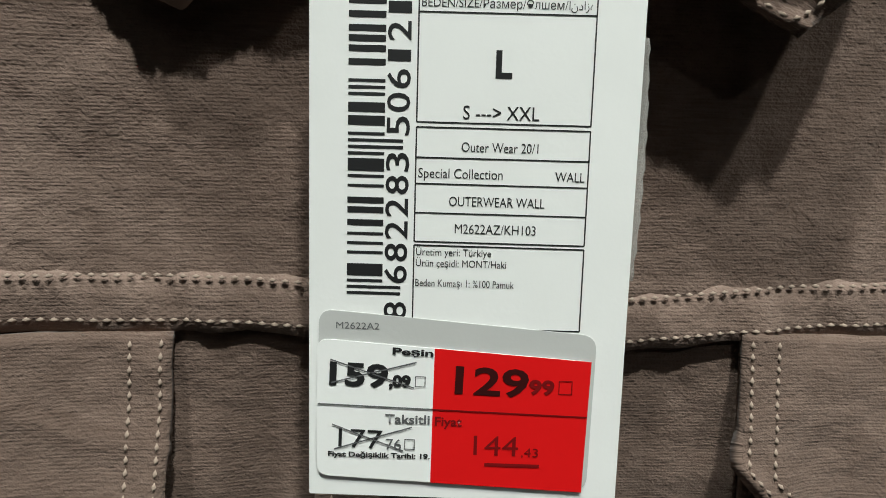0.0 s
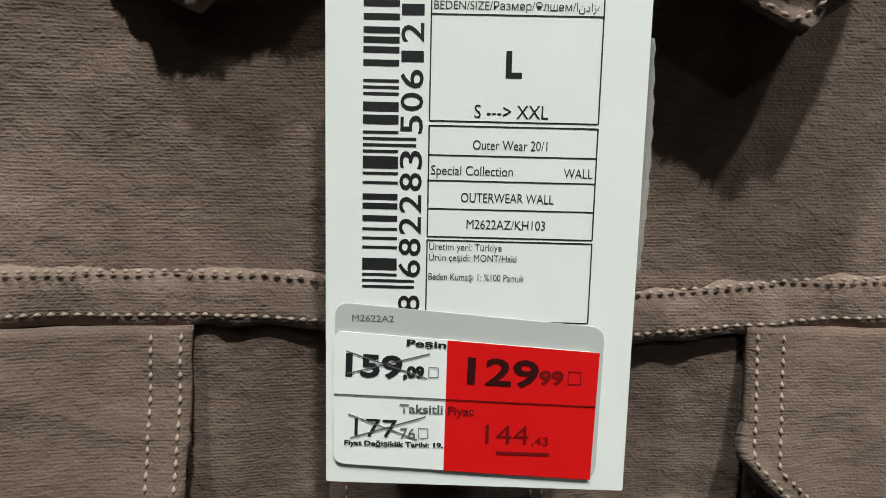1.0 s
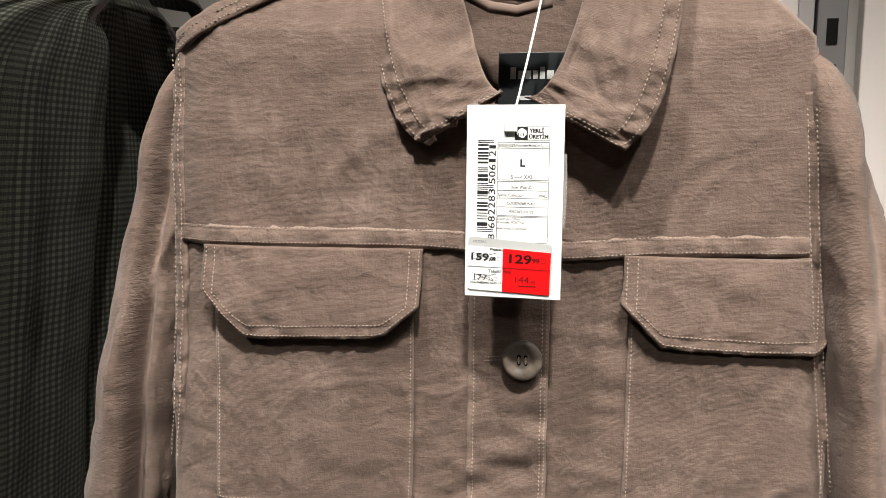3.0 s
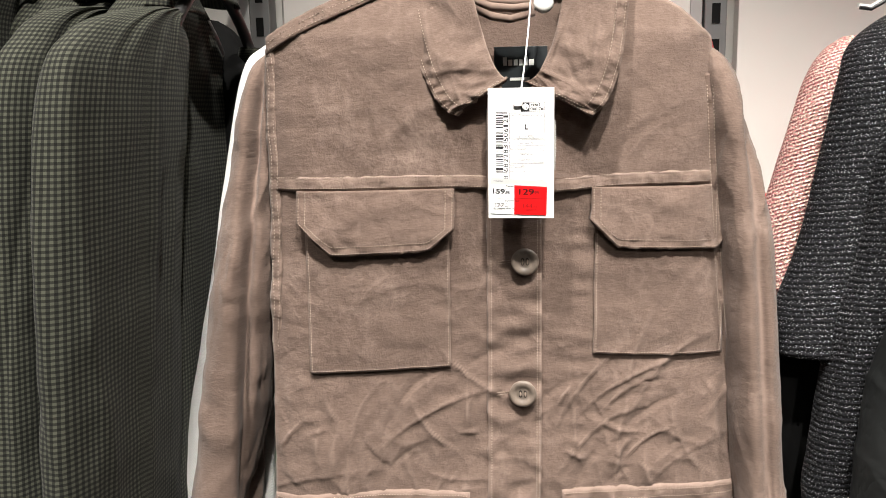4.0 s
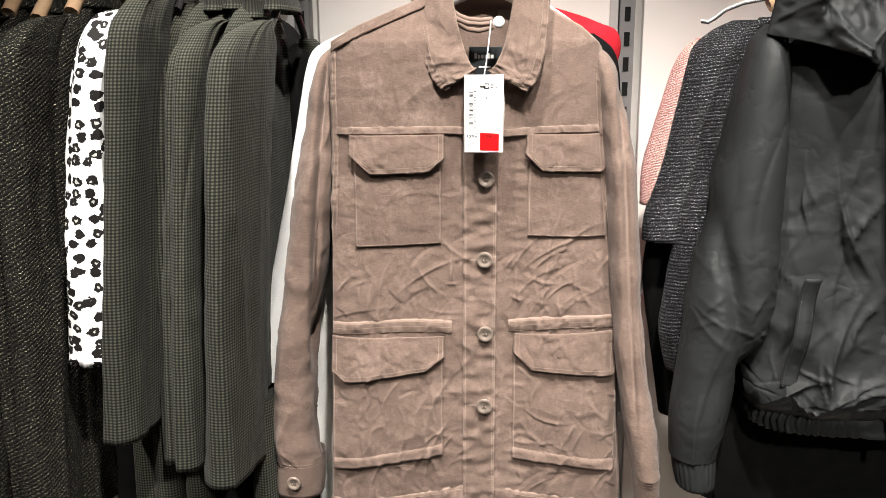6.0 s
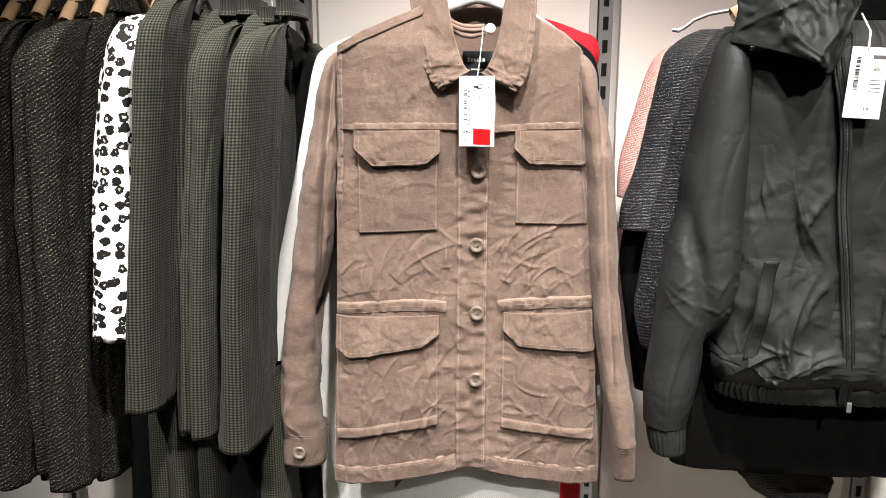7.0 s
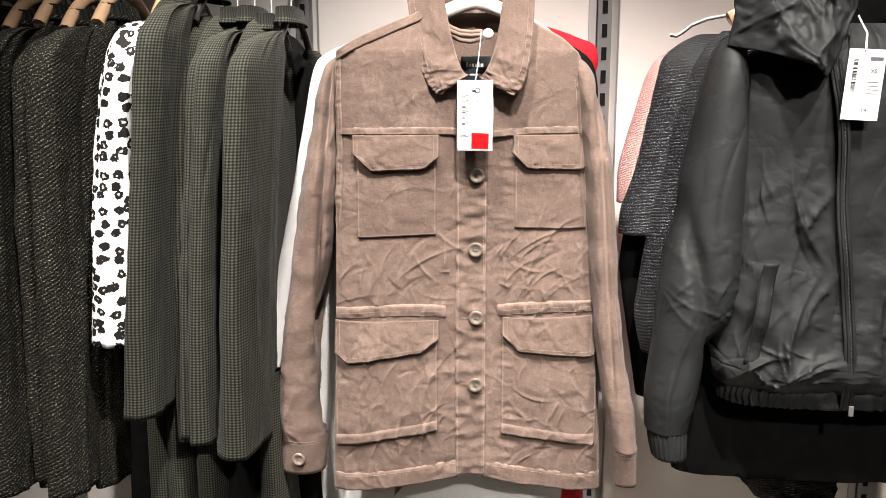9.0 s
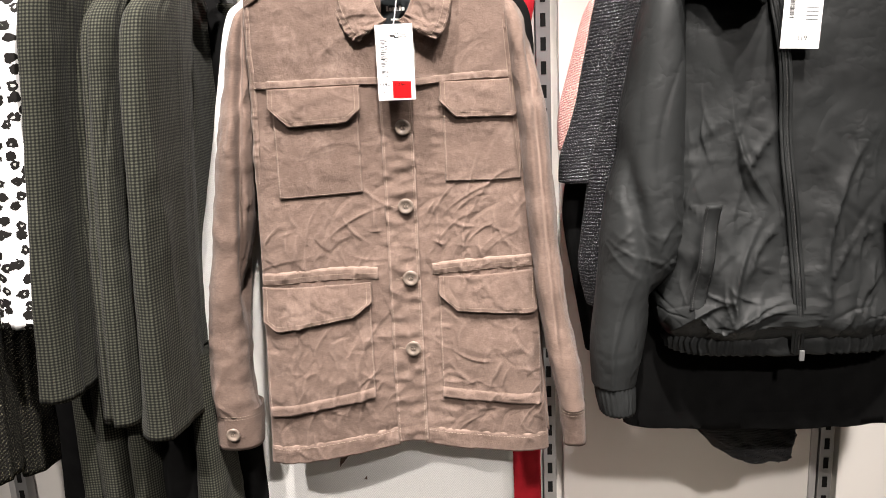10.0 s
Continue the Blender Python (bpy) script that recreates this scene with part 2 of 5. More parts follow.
# ---- mesh helpers ----
def link_mesh(name, verts, faces, mat, parent=None, label="", uvs=None, smooth=True):
    me = bpy.data.meshes.new(name)
    me.from_pydata([tuple(map(float, p)) for p in verts], [], [tuple(int(i) for i in f) for f in faces])
    if uvs is not None:
        layer = me.uv_layers.new(name="UVMap")
        idx = np.empty(len(me.loops), dtype=np.int32)
        me.loops.foreach_get("vertex_index", idx)
        layer.data.foreach_set("uv", np.asarray(uvs, dtype=np.float32)[idx].ravel())
    me.materials.append(mat)
    if smooth:
        me.polygons.foreach_set("use_smooth", [True] * len(me.polygons))
    me.update()
    ob = new(name, me)
    if parent is not None:
        ob.parent = parent
    if label:
        tagged(ob, label)
    return ob


def part(name, bm, mat, parent=None, label="", smooth=False):
    me = bpy.data.meshes.new(name)
    bm.to_mesh(me)
    bm.free()
    me.materials.append(mat)
    if smooth:
        me.polygons.foreach_set("use_smooth", [True] * len(me.polygons))
    ob = new(name, me)
    if parent is not None:
        ob.parent = parent
    if label:
        tagged(ob, label)
    return ob


def empty(name, label, category, group="", kind=""):
    return tagged(new(name), label, category, group, kind)


def box(x0, x1, y0, y1, z0, z1, bev=0.0, bm=None):
    bm = bm or bmesh.new()
    r = bmesh.ops.create_cube(bm, size=1.0)
    for v in r["verts"]:
        v.co = Vector(((x0 + x1) / 2 + v.co.x * (x1 - x0), (y0 + y1) / 2 + v.co.y * (y1 - y0), (z0 + z1) / 2 + v.co.z * (z1 - z0)))
    if bev:
        es = list({e for v in r["verts"] for e in v.link_edges})
        bmesh.ops.bevel(bm, geom=es, offset=bev, segments=2, affect="EDGES", profile=0.5)
    return bm


def grid_faces(nu, nv, wrap=False):
    f = []
    for j in range(nv - 1):
        for i in range(nu - (0 if wrap else 1)):
            k = (i + 1) % nu
            f.append((j * nu + i, j * nu + k, (j + 1) * nu + k, (j + 1) * nu + i))
    return f


def normals(P):
    du = np.gradient(P, axis=1)
    dv = np.gradient(P, axis=0)
    n = np.cross(du, dv)
    return n / (np.linalg.norm(n, axis=2, keepdims=True) + 1e-12)


def sheet(name, P, mat, parent, thick=0.0015, label="", uv=None, toward=(0, -1, 0)):
    """A cloth panel with thickness from a grid of points P[nv, nu, 3]."""
    nv, nu = P.shape[:2]
    n = normals(P)
    if float((n.reshape(-1, 3) @ np.array(toward)).mean()) > 0:
        n = -n
    A, B = P.reshape(-1, 3), (P + n * thick).reshape(-1, 3)
    g = grid_faces(nu, nv)
    N = nu * nv
    faces = g + [tuple(N + i for i in reversed(q)) for q in g]
    rim = [j * nu for j in range(nv)]
    edge = list(range(nu)) + [j * nu + nu - 1 for j in range(1, nv)] + [N - 2 - i for i in range(nu - 1)] + [j * nu for j in range(nv - 2, 0, -1)]
    for a, b in zip(edge, edge[1:] + edge[:1]):
        faces.append((a, a + N, b + N, b))
    if uv is None:
        uv = np.stack([A[:, 0], A[:, 2]], 1)
    else:
        uv = uv.reshape(-1, 2)
    ob = link_mesh(name, np.vstack([A, B]), faces, mat, parent, label, np.vstack([uv, uv]))
    return ob


def fnoise(x, z, s, seed=0.0):
    """Smooth noise on arrays, about -1 to 1, with feature size s."""
    out = np.empty(x.shape)
    fx, fz, fo = x.ravel() / s, z.ravel() / s, out.ravel()
    for i in range(fx.size):
        fo[i] = noise.noise((fx[i], seed, fz[i]))
    return fo.reshape(x.shape)


def make_creases(seed, n, x0, x1, z0, z1, length, width, amp, lean=None, spread=1.2):
    """Random fold lines: centre, direction, length, width, height."""
    r = random.Random(seed)
    out = []
    for _ in range(n):
        a = r.uniform(0, math.pi) if lean is None else lean + r.uniform(-spread, spread)
        out.append((r.uniform(x0, x1), r.uniform(z0, z1), math.cos(a), math.sin(a),
                    length * r.uniform(0.4, 1.3), width * r.uniform(0.6, 1.5), amp * r.uniform(-0.7, 1.0)))
    return out


def crease_height(x, z, folds):
    """Height of sharp-topped folds; one flank of each is steeper."""
    h = np.zeros(x.shape)
    for cx, cz, c, s, ln, w, a in folds:
        t = (x - cx) * c + (z - cz) * s
        d = -(x - cx) * s + (z - cz) * c + 0.15 * t * t / ln
        prof = np.where(d > 0, np.exp(-np.abs(d) / w), np.exp(-np.abs(d) / (w * 0.35)))
        h += a * prof * np.exp(-(t / ln) ** 2)
    return h


def crumple(u, z, seed, scale, octaves=3):
    """Height of crumpled cloth, 0 to about 1: a net of sharp ridges between soft hollows."""
    h, k = np.zeros(u.shape), 1.0
    wu = u + 0.35 * scale * fnoise(u, z, scale * 0.8, seed + 40)
    wz = z + 0.35 * scale * fnoise(u, z, scale * 0.8, seed + 41)
    for o in range(octaves):
        h += k * (1 - np.abs(fnoise(wu, wz, scale * 0.55 ** o, seed + o * 7.3)) * 1.6) ** 2
        k *= 0.45
    return h / 1.6


def tube(name, rows, mat, parent, n=40, label="", wrinkle=None, caps=(False, False), power=2.3, thick=0.002, lip=True, dz=0.008):
    """A hanging sleeve or body. rows: centre x, y, z and half widths rx, ry, from the top down; smoothed between rows."""
    R = np.array(rows, float)
    m = max(10, int(abs(R[0, 2] - R[-1, 2]) / dz)) if abs(R[0, 2] - R[-1, 2]) > 0.05 else 8
    t = np.linspace(0, len(R) - 1, m)
    i = np.clip(t.astype(int), 0, len(R) - 2)
    f = (t - i)[:, None]
    p0, p1, p2, p3 = R[np.clip(i - 1, 0, None)], R[i], R[i + 1], R[np.clip(i + 2, None, len(R) - 1)]
    C = 0.5 * (2 * p1 + (p2 - p0) * f + (2 * p0 - 5 * p1 + 4 * p2 - p3) * f ** 2 + (3 * p1 - p0 - 3 * p2 + p3) * f ** 3)
    a = np.linspace(0, 2 * np.pi, n, endpoint=False)
    ca, sa = np.cos(a), np.sin(a)
    sx = np.sign(ca) * np.abs(ca) ** (2 / power)
    sy = np.sign(sa) * np.abs(sa) ** (2 / power)
    X = C[:, 0:1] + C[:, 3:4] * sx
    Y = C[:, 1:2] + C[:, 4:5] * sy
    Z = C[:, 2:3] + 0 * sx
    per = np.cumsum(np.hypot(np.diff(sx * C[:, 3].mean(), prepend=0), np.diff(sy * C[:, 4].mean(), prepend=0)))
    U = np.broadcast_to(per, X.shape)
    V = np.cumsum(np.hypot(np.hypot(np.diff(C[:, 0], prepend=C[0, 0]), np.diff(C[:, 2], prepend=C[0, 2])), np.diff(C[:, 1], prepend=C[0, 1])))[:, None] + 0 * X
    if wrinkle is not None:
        h = wrinkle(U, Z, X)
        X, Y = X + h * ca, Y + h * sa
    P = np.stack([X, Y, Z], 2).reshape(-1, 3)
    faces = grid_faces(n, m, True)
    uvs = np.stack([U, V], 2).reshape(-1, 2)
    N = m * n
    verts, uvl = [P], [uvs]
    if lip:
        # turned-in hem so that the end shows the cloth's thickness and a dark inside
        C2 = np.stack([C[-1, 0] + (X[-1] - C[-1, 0]) * 0.93, C[-1, 1] + (Y[-1] - C[-1, 1]) * 0.93, Z[-1] + 0.001], 1)
        along = C[-3, :3] - C[-1, :3]
        C3 = np.stack([C[-1, 0] + (X[-1] - C[-1, 0]) * 0.80, C[-1, 1] + (Y[-1] - C[-1, 1]) * 0.80, Z[-1]], 1) + along / np.linalg.norm(along) * 0.03
        verts += [C2, C3]
        uvl += [uvs[-n:], uvs[-n:]]
        for k in range(n):
            q = (k + 1) % n
            faces.append((N - n + k, N - n + q, N + q, N + k))
            faces.append((N + k, N + q, N + n + q, N + n + k))
    if caps[0]:
        faces.append(tuple(range(n - 1, -1, -1)))
    ob = link_mesh(name, np.vstack(verts), faces, mat, parent, label, np.vstack(uvl))
    return ob


def text_mesh(name, body, size, x, z, y, mat, parent, align="LEFT", turn=0.0, squeeze=1.0, bold=0.0):
    """Lettering as a flat mesh that faces -y, lower left at (x, z)."""
    cu = bpy.data.curves.new(name, "FONT")
    cu.body, cu.size, cu.align_x = body, size, align
    cu.offset = bold
    cu.resolution_u = 3
    tmp = bpy.data.objects.new(name, cu)
    scene.collection.objects.link(tmp)
    me = bpy.data.meshes.new_from_object(tmp.evaluated_get(bpy.context.evaluated_depsgraph_get()))
    bpy.data.objects.remove(tmp)
    me.transform(Matrix.Translation((x, y, z)) @ Matrix.Rotation(radians(-turn), 4, "Y") @ Matrix.Rotation(radians(90), 4, "X") @ Matrix.Diagonal((squeeze, 1, 1, 1)))
    me.materials.clear()
    me.materials.append(mat)
    me.name = name
    ob = new(name, me)
    ob.parent = parent
    return ob


def stitches(name, pts, parent, pitch=0.0028, mat=None, w=0.00054, lift=0.0004):
    """A row of short thread stitches along a polyline of points on the cloth; each is a small raised lozenge."""
    P = np.array(pts, float)
    s = np.concatenate([[0], np.cumsum(np.linalg.norm(np.diff(P, axis=0), axis=1))])
    total = s[-1]
    k = max(2, int(total / pitch))
    verts, faces = [], []
    for i in range(k):
        a, b = (i + 0.12) * total / k, (i + 0.86) * total / k
        pa = np.array([np.interp(a, s, P[:, c]) for c in range(3)])
        pb = np.array([np.interp(b, s, P[:, c]) for c in range(3)])
        d = pb - pa
        d /= np.linalg.norm(d) + 1e-9
        side = np.cross(d, (0, -1, 0))
        side /= np.linalg.norm(side) + 1e-9
        up = np.array((0, -1.0, 0)) * lift
        mid = (pa + pb) / 2
        o = len(verts)
        verts += [pa + up * 0.2, mid + side * w + up * 0.4, pb + up * 0.2, mid - side * w + up * 0.4, mid + up * 2.6,
                  pa * 0.8 + pb * 0.2 + up * 2.0, pa * 0.2 + pb * 0.8 + up * 2.0]
        faces += [(o, o + 1, o + 5), (o + 1, o + 4, o + 5), (o + 1, o + 6, o + 4), (o + 1, o + 2, o + 6),
                  (o + 3, o, o + 5), (o + 3, o + 5, o + 4), (o + 3, o + 4, o + 6), (o + 3, o + 6, o + 2)]
    return link_mesh(name, verts, faces, mat or STITCH, parent)


def lathe(profile, n=32):
    """Faces and points of a turned shape about the y axis. profile: radius, y."""
    verts, faces = [], []
    for r, y in profile:
        for k in range(n):
            a = 2 * math.pi * k / n
            verts.append((r * math.cos(a), y, r * math.sin(a)))
    for j in range(len(profile) - 1):
        for k in range(n):
            q = (k + 1) % n
            faces.append((j * n + k, j * n + q, (j + 1) * n + q, (j + 1) * n + k))
    return verts, faces


def bend(name, pts, r, mat, parent=None, label="", n=8):
    """A round wire or cord through points."""
    P = np.array(pts, float)
    verts, faces = [], []
    for i, p in enumerate(P):
        t = P[min(i + 1, len(P) - 1)] - P[max(i - 1, 0)]
        t /= np.linalg.norm(t)
        a = np.cross(t, (0.13, 1, 0.21))
        a /= np.linalg.norm(a)
        b = np.cross(t, a)
        for k in range(n):
            w = 2 * math.pi * k / n
            verts.append(p + r * (math.cos(w) * a + math.sin(w) * b))
    for i in range(len(P) - 1):
        for k in range(n):
            q = (k + 1) % n
            faces.append((i * n + k, i * n + q, (i + 1) * n + q, (i + 1) * n + k))
    faces += [tuple(range(n)), tuple(len(verts) - 1 - k for k in range(n))]
    return link_mesh(name, verts, faces, mat, parent, label)


def arc(a, b, sag, n=12):
    a, b = np.array(a, float), np.array(b, float)
    return [a + (b - a) * t + np.array(sag) * 4 * t * (1 - t) for t in np.linspace(0, 1, n)]


# ---- the shop's walls ----
YW = 0.70
# The floor is out of view; its pale tone bounces light upward.
tagged(part("floor", box(-3.2, 3.2, -3.2, 1.0, -0.1, 0.0), FLOOR_MAT), "smooth pale beige vinyl shop floor", "floor", kind="structure")
tagged(part("ceiling", box(-3.2, 3.2, -3.2, 1.0, 3.6, 3.7), CEIL_MAT), "plain white painted shop ceiling", "ceiling", kind="structure")
# Unseen walls closing the room; grey holds their bounce down.
tagged(part("wall_west", box(-3.3, -3.2, -3.2, 1.0, 0, 3.6), PANEL_GREY), "plain grey painted side wall", "wall", kind="structure")
tagged(part("wall_east", box(3.2, 3.3, -3.2, 1.0, 0, 3.6), PANEL_GREY), "plain grey painted side wall", "wall", kind="structure")
tagged(part("wall_south", box(-3.2, 3.2, -3.3, -3.2, 0, 3.6), PANEL_GREY), "plain grey wall across the aisle", "wall", kind="structure")
wall = empty("wall_north", "light grey display wall of panels between slotted uprights", "wall", kind="structure")
part("backing", box(-3.2, 3.2, YW + 0.04, YW + 0.14, 0, 3.6), PANEL, wall)
UPRIGHTS = (-1.80, -1.11, -0.43, 0.275, 0.955, 1.64)
for a, b in zip(UPRIGHTS, UPRIGHTS[1:]):
    part("panel", box(a + 0.035, b - 0.035, YW + 0.008, YW + 0.038, 0.02, 3.58, 0.002), PANEL, wall)


def upright(x):
    u = empty("slotted_upright", "grey steel wall upright with a row of slots", "upright", "slotted uprights on the wall")
    part("rail", box(x - 0.016, x + 0.016, YW - 0.004, YW + 0.032, 0.0, 3.59, 0.0015), STEEL, u)
    part("side_trim", box(x - 0.036, x - 0.019, YW + 0.002, YW + 0.036, 0.0, 3.59, 0.001), PANEL_GREY, u)
    first = None
    # Each slot is a near-black block standing for the shade inside an opening.
    for k in range(36):
        if first is None:
            first = part("slot", box(-0.006, 0.006, YW - 0.0055, YW - 0.002, 0, 0.029), SLOT, u)
            ob = first
        else:
            ob = new("slot", first.data)
            ob.parent = u
        ob.location = (x, 0, 0.35 + 0.052 * k)
    return u


for x in UPRIGHTS:
    upright(x)


# ---- the brown jacket ----
def left_edge(z):
    return np.interp(z, (0.79, 1.10, 1.30, 1.456, 1.60), (-0.262, -0.252, -0.250, -0.243, -0.243))


def right_edge(z):
    return np.interp(z, (0.79, 1.10, 1.296, 1.468, 1.60), (0.238, 0.220, 0.207, 0.190, 0.180))


FOLDS = (make_creases(3, 170, -0.25, 0.23, 0.80, 1.27, 0.026, 0.0030, 0.0040)
         + make_creases(5, 40, -0.25, 0.23, 1.13, 1.30, 0.050, 0.0048, 0.0034, 1.2, 0.9)
         + make_creases(9, 90, -0.24, 0.20, 1.26, 1.60, 0.024, 0.0036, 0.0018)
         + make_creases(11, 110, 0.05, 0.23, 0.84, 1.26, 0.026, 0.0034, 0.0038)
         + make_creases(13, 30, -0.25, -0.05, 0.88, 1.05, 0.05, 0.0050, 0.0045, 1.4, 0.5)
         + make_creases(15, 24, -0.24, 0.22, 1.14, 1.25, 0.026, 0.0040, 0.0032, 1.57, 0.5)
         + make_creases(12, 22, -0.20, 0.16, 1.46, 1.60, 0.045, 0.0060, 0.0022))
SEAMS_Z = (1.462, 1.135, 0.835)


def front(x, z):
    """Depth of the jacket's outer face."""
    x, z = np.asarray(x, float), np.asarray(z, float)
    x, z = np.broadcast_arrays(x, z)
    xc = (left_edge(z) + right_edge(z)) / 2
    half = (right_edge(z) - left_edge(z)) / 2
    e = np.clip(np.abs((x - xc) / half), 0, 1.05)
    y = 0.188 + np.where(x < 0, 0.19, 0.07) * x + np.where(x < 0, 0.025, 0.024) * e ** 7 - 0.022 * np.clip((1.30 - z) / 0.4, 0, 1) + 0.20 * np.clip(z - 1.53, 0, 1) ** 1.3
    y = y - crease_height(x, z, FOLDS)
    low = np.clip((1.30 - z) / 0.10, 0.25, 1)
    y = y - 0.0036 * low * crumple(x, z * 0.8, 5.5, 0.055, 2)
    y = y - 0.0035 * fnoise(x, z, 0.11, 4.0) - 0.0018 * fnoise(x, z, 0.035, 7.0) - 0.0007 * fnoise(x, z, 0.014, 8.0)
    # puckers where rows of stitching gather the cloth
    for sz in SEAMS_Z:
        d = np.abs(z - sz)
        y = y - 0.0016 * fnoise(x, z * 0.25, 0.009, sz) * np.exp(-(d / 0.014) ** 2)
    # ripples beside the button strip and the pockets' side seams
    for sx in (-0.031, 0.018, -0.070, 0.064, -0.211, 0.050):
        y = y - 0.0013 * fnoise(x * 0.3, z, 0.011, sx) * np.exp(-((x - sx) / 0.012) ** 2) * np.clip((1.45 - z) / 0.05, 0, 1)
    return y


def ease(X, top=True, foot=False, share=0.3):
    """Lets the first and last rows of a band sink into the cloth: 0 at an eased edge, 1 inside."""
    w = np.linspace(0, 1, X.shape[0])[:, None] + 0 * X
    k = np.ones(X.shape)
    if top:
        k = k * np.clip((1 - w) / share, 0, 1) ** 0.6
    if foot:
        k = k * np.clip(w / share, 0, 1) ** 0.6
    return k


def panel_grid(x0, x1, z0, z1, step=0.005):
    """x0, x1 may be functions of z."""
    nz = max(4, int((z1 - z0) / step))
    nx = 60
    Z = np.linspace(z0, z1, nz)[:, None]
    a = x0(Z) if callable(x0) else x0 + 0 * Z
    b = x1(Z) if callable(x1) else x1 + 0 * Z
    u = np.linspace(0, 1, max(6, int(float((b - a).max()) / step)))[None, :]
    X = a + (b - a) * u
    return X, Z + 0 * X


def hem_shift(X):
    """The hem climbs towards the button strip and hangs lower at the far side."""
    left = 0.020 * np.clip((X + 0.262) / 0.23, 0, 1) ** 2
    right = 0.020 - 0.036 * np.clip((X - 0.014) / 0.22, 0, 1) ** 0.8
    return np.where(X < -0.005, left, right)


def on_front(line, off=0.0, step=0.004, surf=None):
    """Points on the cloth along a polyline of (x, z)."""
    pts = []
    for (xa, za), (xb, zb) in zip(line, line[1:]):
        n = max(2, int(math.hypot(xb - xa, zb - za) / step))
        for k in range(n):
            t = k / n
            pts.append((xa + (xb - xa) * t, za + (zb - za) * t))
    pts.append(line[-1])
    A = np.array(pts)
    y = (surf or front)(A[:, 0], A[:, 1]) - off
    return np.stack([A[:, 0], y, A[:, 1]], 1)


jacket = empty("jacket", "taupe brown washed cotton overshirt jacket with four flap pockets, hanging buttoned", "jacket")


def shoulder_top(x):
    """Height of the shoulder line over x."""
    return np.interp(x, (-0.30, -0.245, -0.20, -0.11, -0.05, 0.04, 0.10, 0.15, 0.182, 0.22),
                     (1.55, 1.598, 1.622, 1.662, 1.690, 1.690, 1.650, 1.622, 1.594, 1.53))


V_END = 1.530
for side, sgn in ((-1, "a"), (1, "b")):
    Xh, Zh = panel_grid((lambda z: left_edge(z)) if side < 0 else (lambda z: -0.006 + 0 * z), (lambda z: -0.004 + 0 * z) if side < 0 else (lambda z: right_edge(z)), 1.460, 1.60, 0.003)
    f = (Zh - 1.460) / 0.14
    neck = lambda z: 0.062 * np.clip((z - V_END) / 0.13, 0, 1) ** 0.8
    u = (Xh - Xh[:, :1]) / (Xh[:, -1:] - Xh[:, :1])
    Zt = 1.460 + f * (shoulder_top(Xh) - 1.460)
    cx = -0.005
    if side < 0:
        Xn = Xh[:, :1] + u * (cx - neck(Zt) - Xh[:, :1])
    else:
        Xn = (cx + neck(Zt)) + u * (Xh[:, -1:] - (cx + neck(Zt)))
    Zn = 1.460 + f * (shoulder_top(Xn) - 1.460)
    Y = front(Xn, np.minimum(Zn, 1.60)) + 0.45 * np.clip(Zn - 1.60, 0, 1) - 0.001
    sheet("yoke", np.stack([Xn, Y, Zn], 2), BROWN, jacket, 0.0016)

X, Z = panel_grid(left_edge, lambda z: -0.030 + 0 * z, 0.800, 1.462, 0.0023)
Z = Z + hem_shift(X) * np.clip((0.90 - Z) / 0.1, 0, 1)
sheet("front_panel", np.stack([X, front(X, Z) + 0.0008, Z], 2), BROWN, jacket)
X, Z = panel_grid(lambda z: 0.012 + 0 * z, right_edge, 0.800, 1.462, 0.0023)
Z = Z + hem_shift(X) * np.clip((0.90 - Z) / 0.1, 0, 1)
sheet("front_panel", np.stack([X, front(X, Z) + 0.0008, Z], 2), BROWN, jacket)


def placket_y(x, z):
    p = 0.0040 * fnoise(np.asarray(x), np.asarray(z) * 2.2, 0.034, 21.0) * np.clip((1.40 - np.asarray(z)) / 0.05, 0, 1)
    return front(x, z) - 0.0035 - p


X, Z = panel_grid(lambda z: -0.0335 + 0 * z, lambda z: 0.0195 + 0 * z, 0.822, 1.530, 0.0030)
sheet("placket", np.stack([X, placket_y(X, Z), Z], 2), BROWN, jacket, 0.003)
for x in (-0.0300, 0.0150, 0.0178):
    stitches("stitching", on_front([(x, 0.825), (x, 1.452)], 0.0, surf=placket_y), jacket)

# raised seam band under the yoke with its two rows of stitching
X, Z = panel_grid(lambda z: left_edge(z) - 0.001, lambda z: right_edge(z) + 0.001, 1.4555, 1.4705, 0.0028)
def sag(x):
    """The seam dips towards the button strip."""
    x = np.asarray(x)
    return -0.0065 * np.exp(-((x - 0.015) / np.where(x < 0.015, 0.045, 0.060)) ** 2)


BAND = lambda x, z: front(x, z) - 0.0026 - 0.0018 * fnoise(np.asarray(x) + 0.5 * np.asarray(z), np.asarray(z) * 0.4, 0.0065, 3.0)
sheet("yoke_seam", np.stack([X, BAND(X, Z) + 0.0036 * (1 - ease(X)), Z + sag(X) + 0.0009 * fnoise(X, 0 * Z, 0.013, 2.5) + 0.0004 * fnoise(X, 0 * Z, 0.005, 3.5)], 2), BROWN, jacket, 0.0028)
for z in (1.4580, 1.4680):
    row = on_front([(-0.242, z), (0.190, z)], surf=BAND)
    row[:, 2] += sag(row[:, 0])
    stitches("stitching", row, jacket)

# hem
HEM = lambda x, z: front(x, z) - 0.0016 - 0.0011 * fnoise(np.asarray(x), np.asarray(z) * 0.3, 0.010, 13.0)
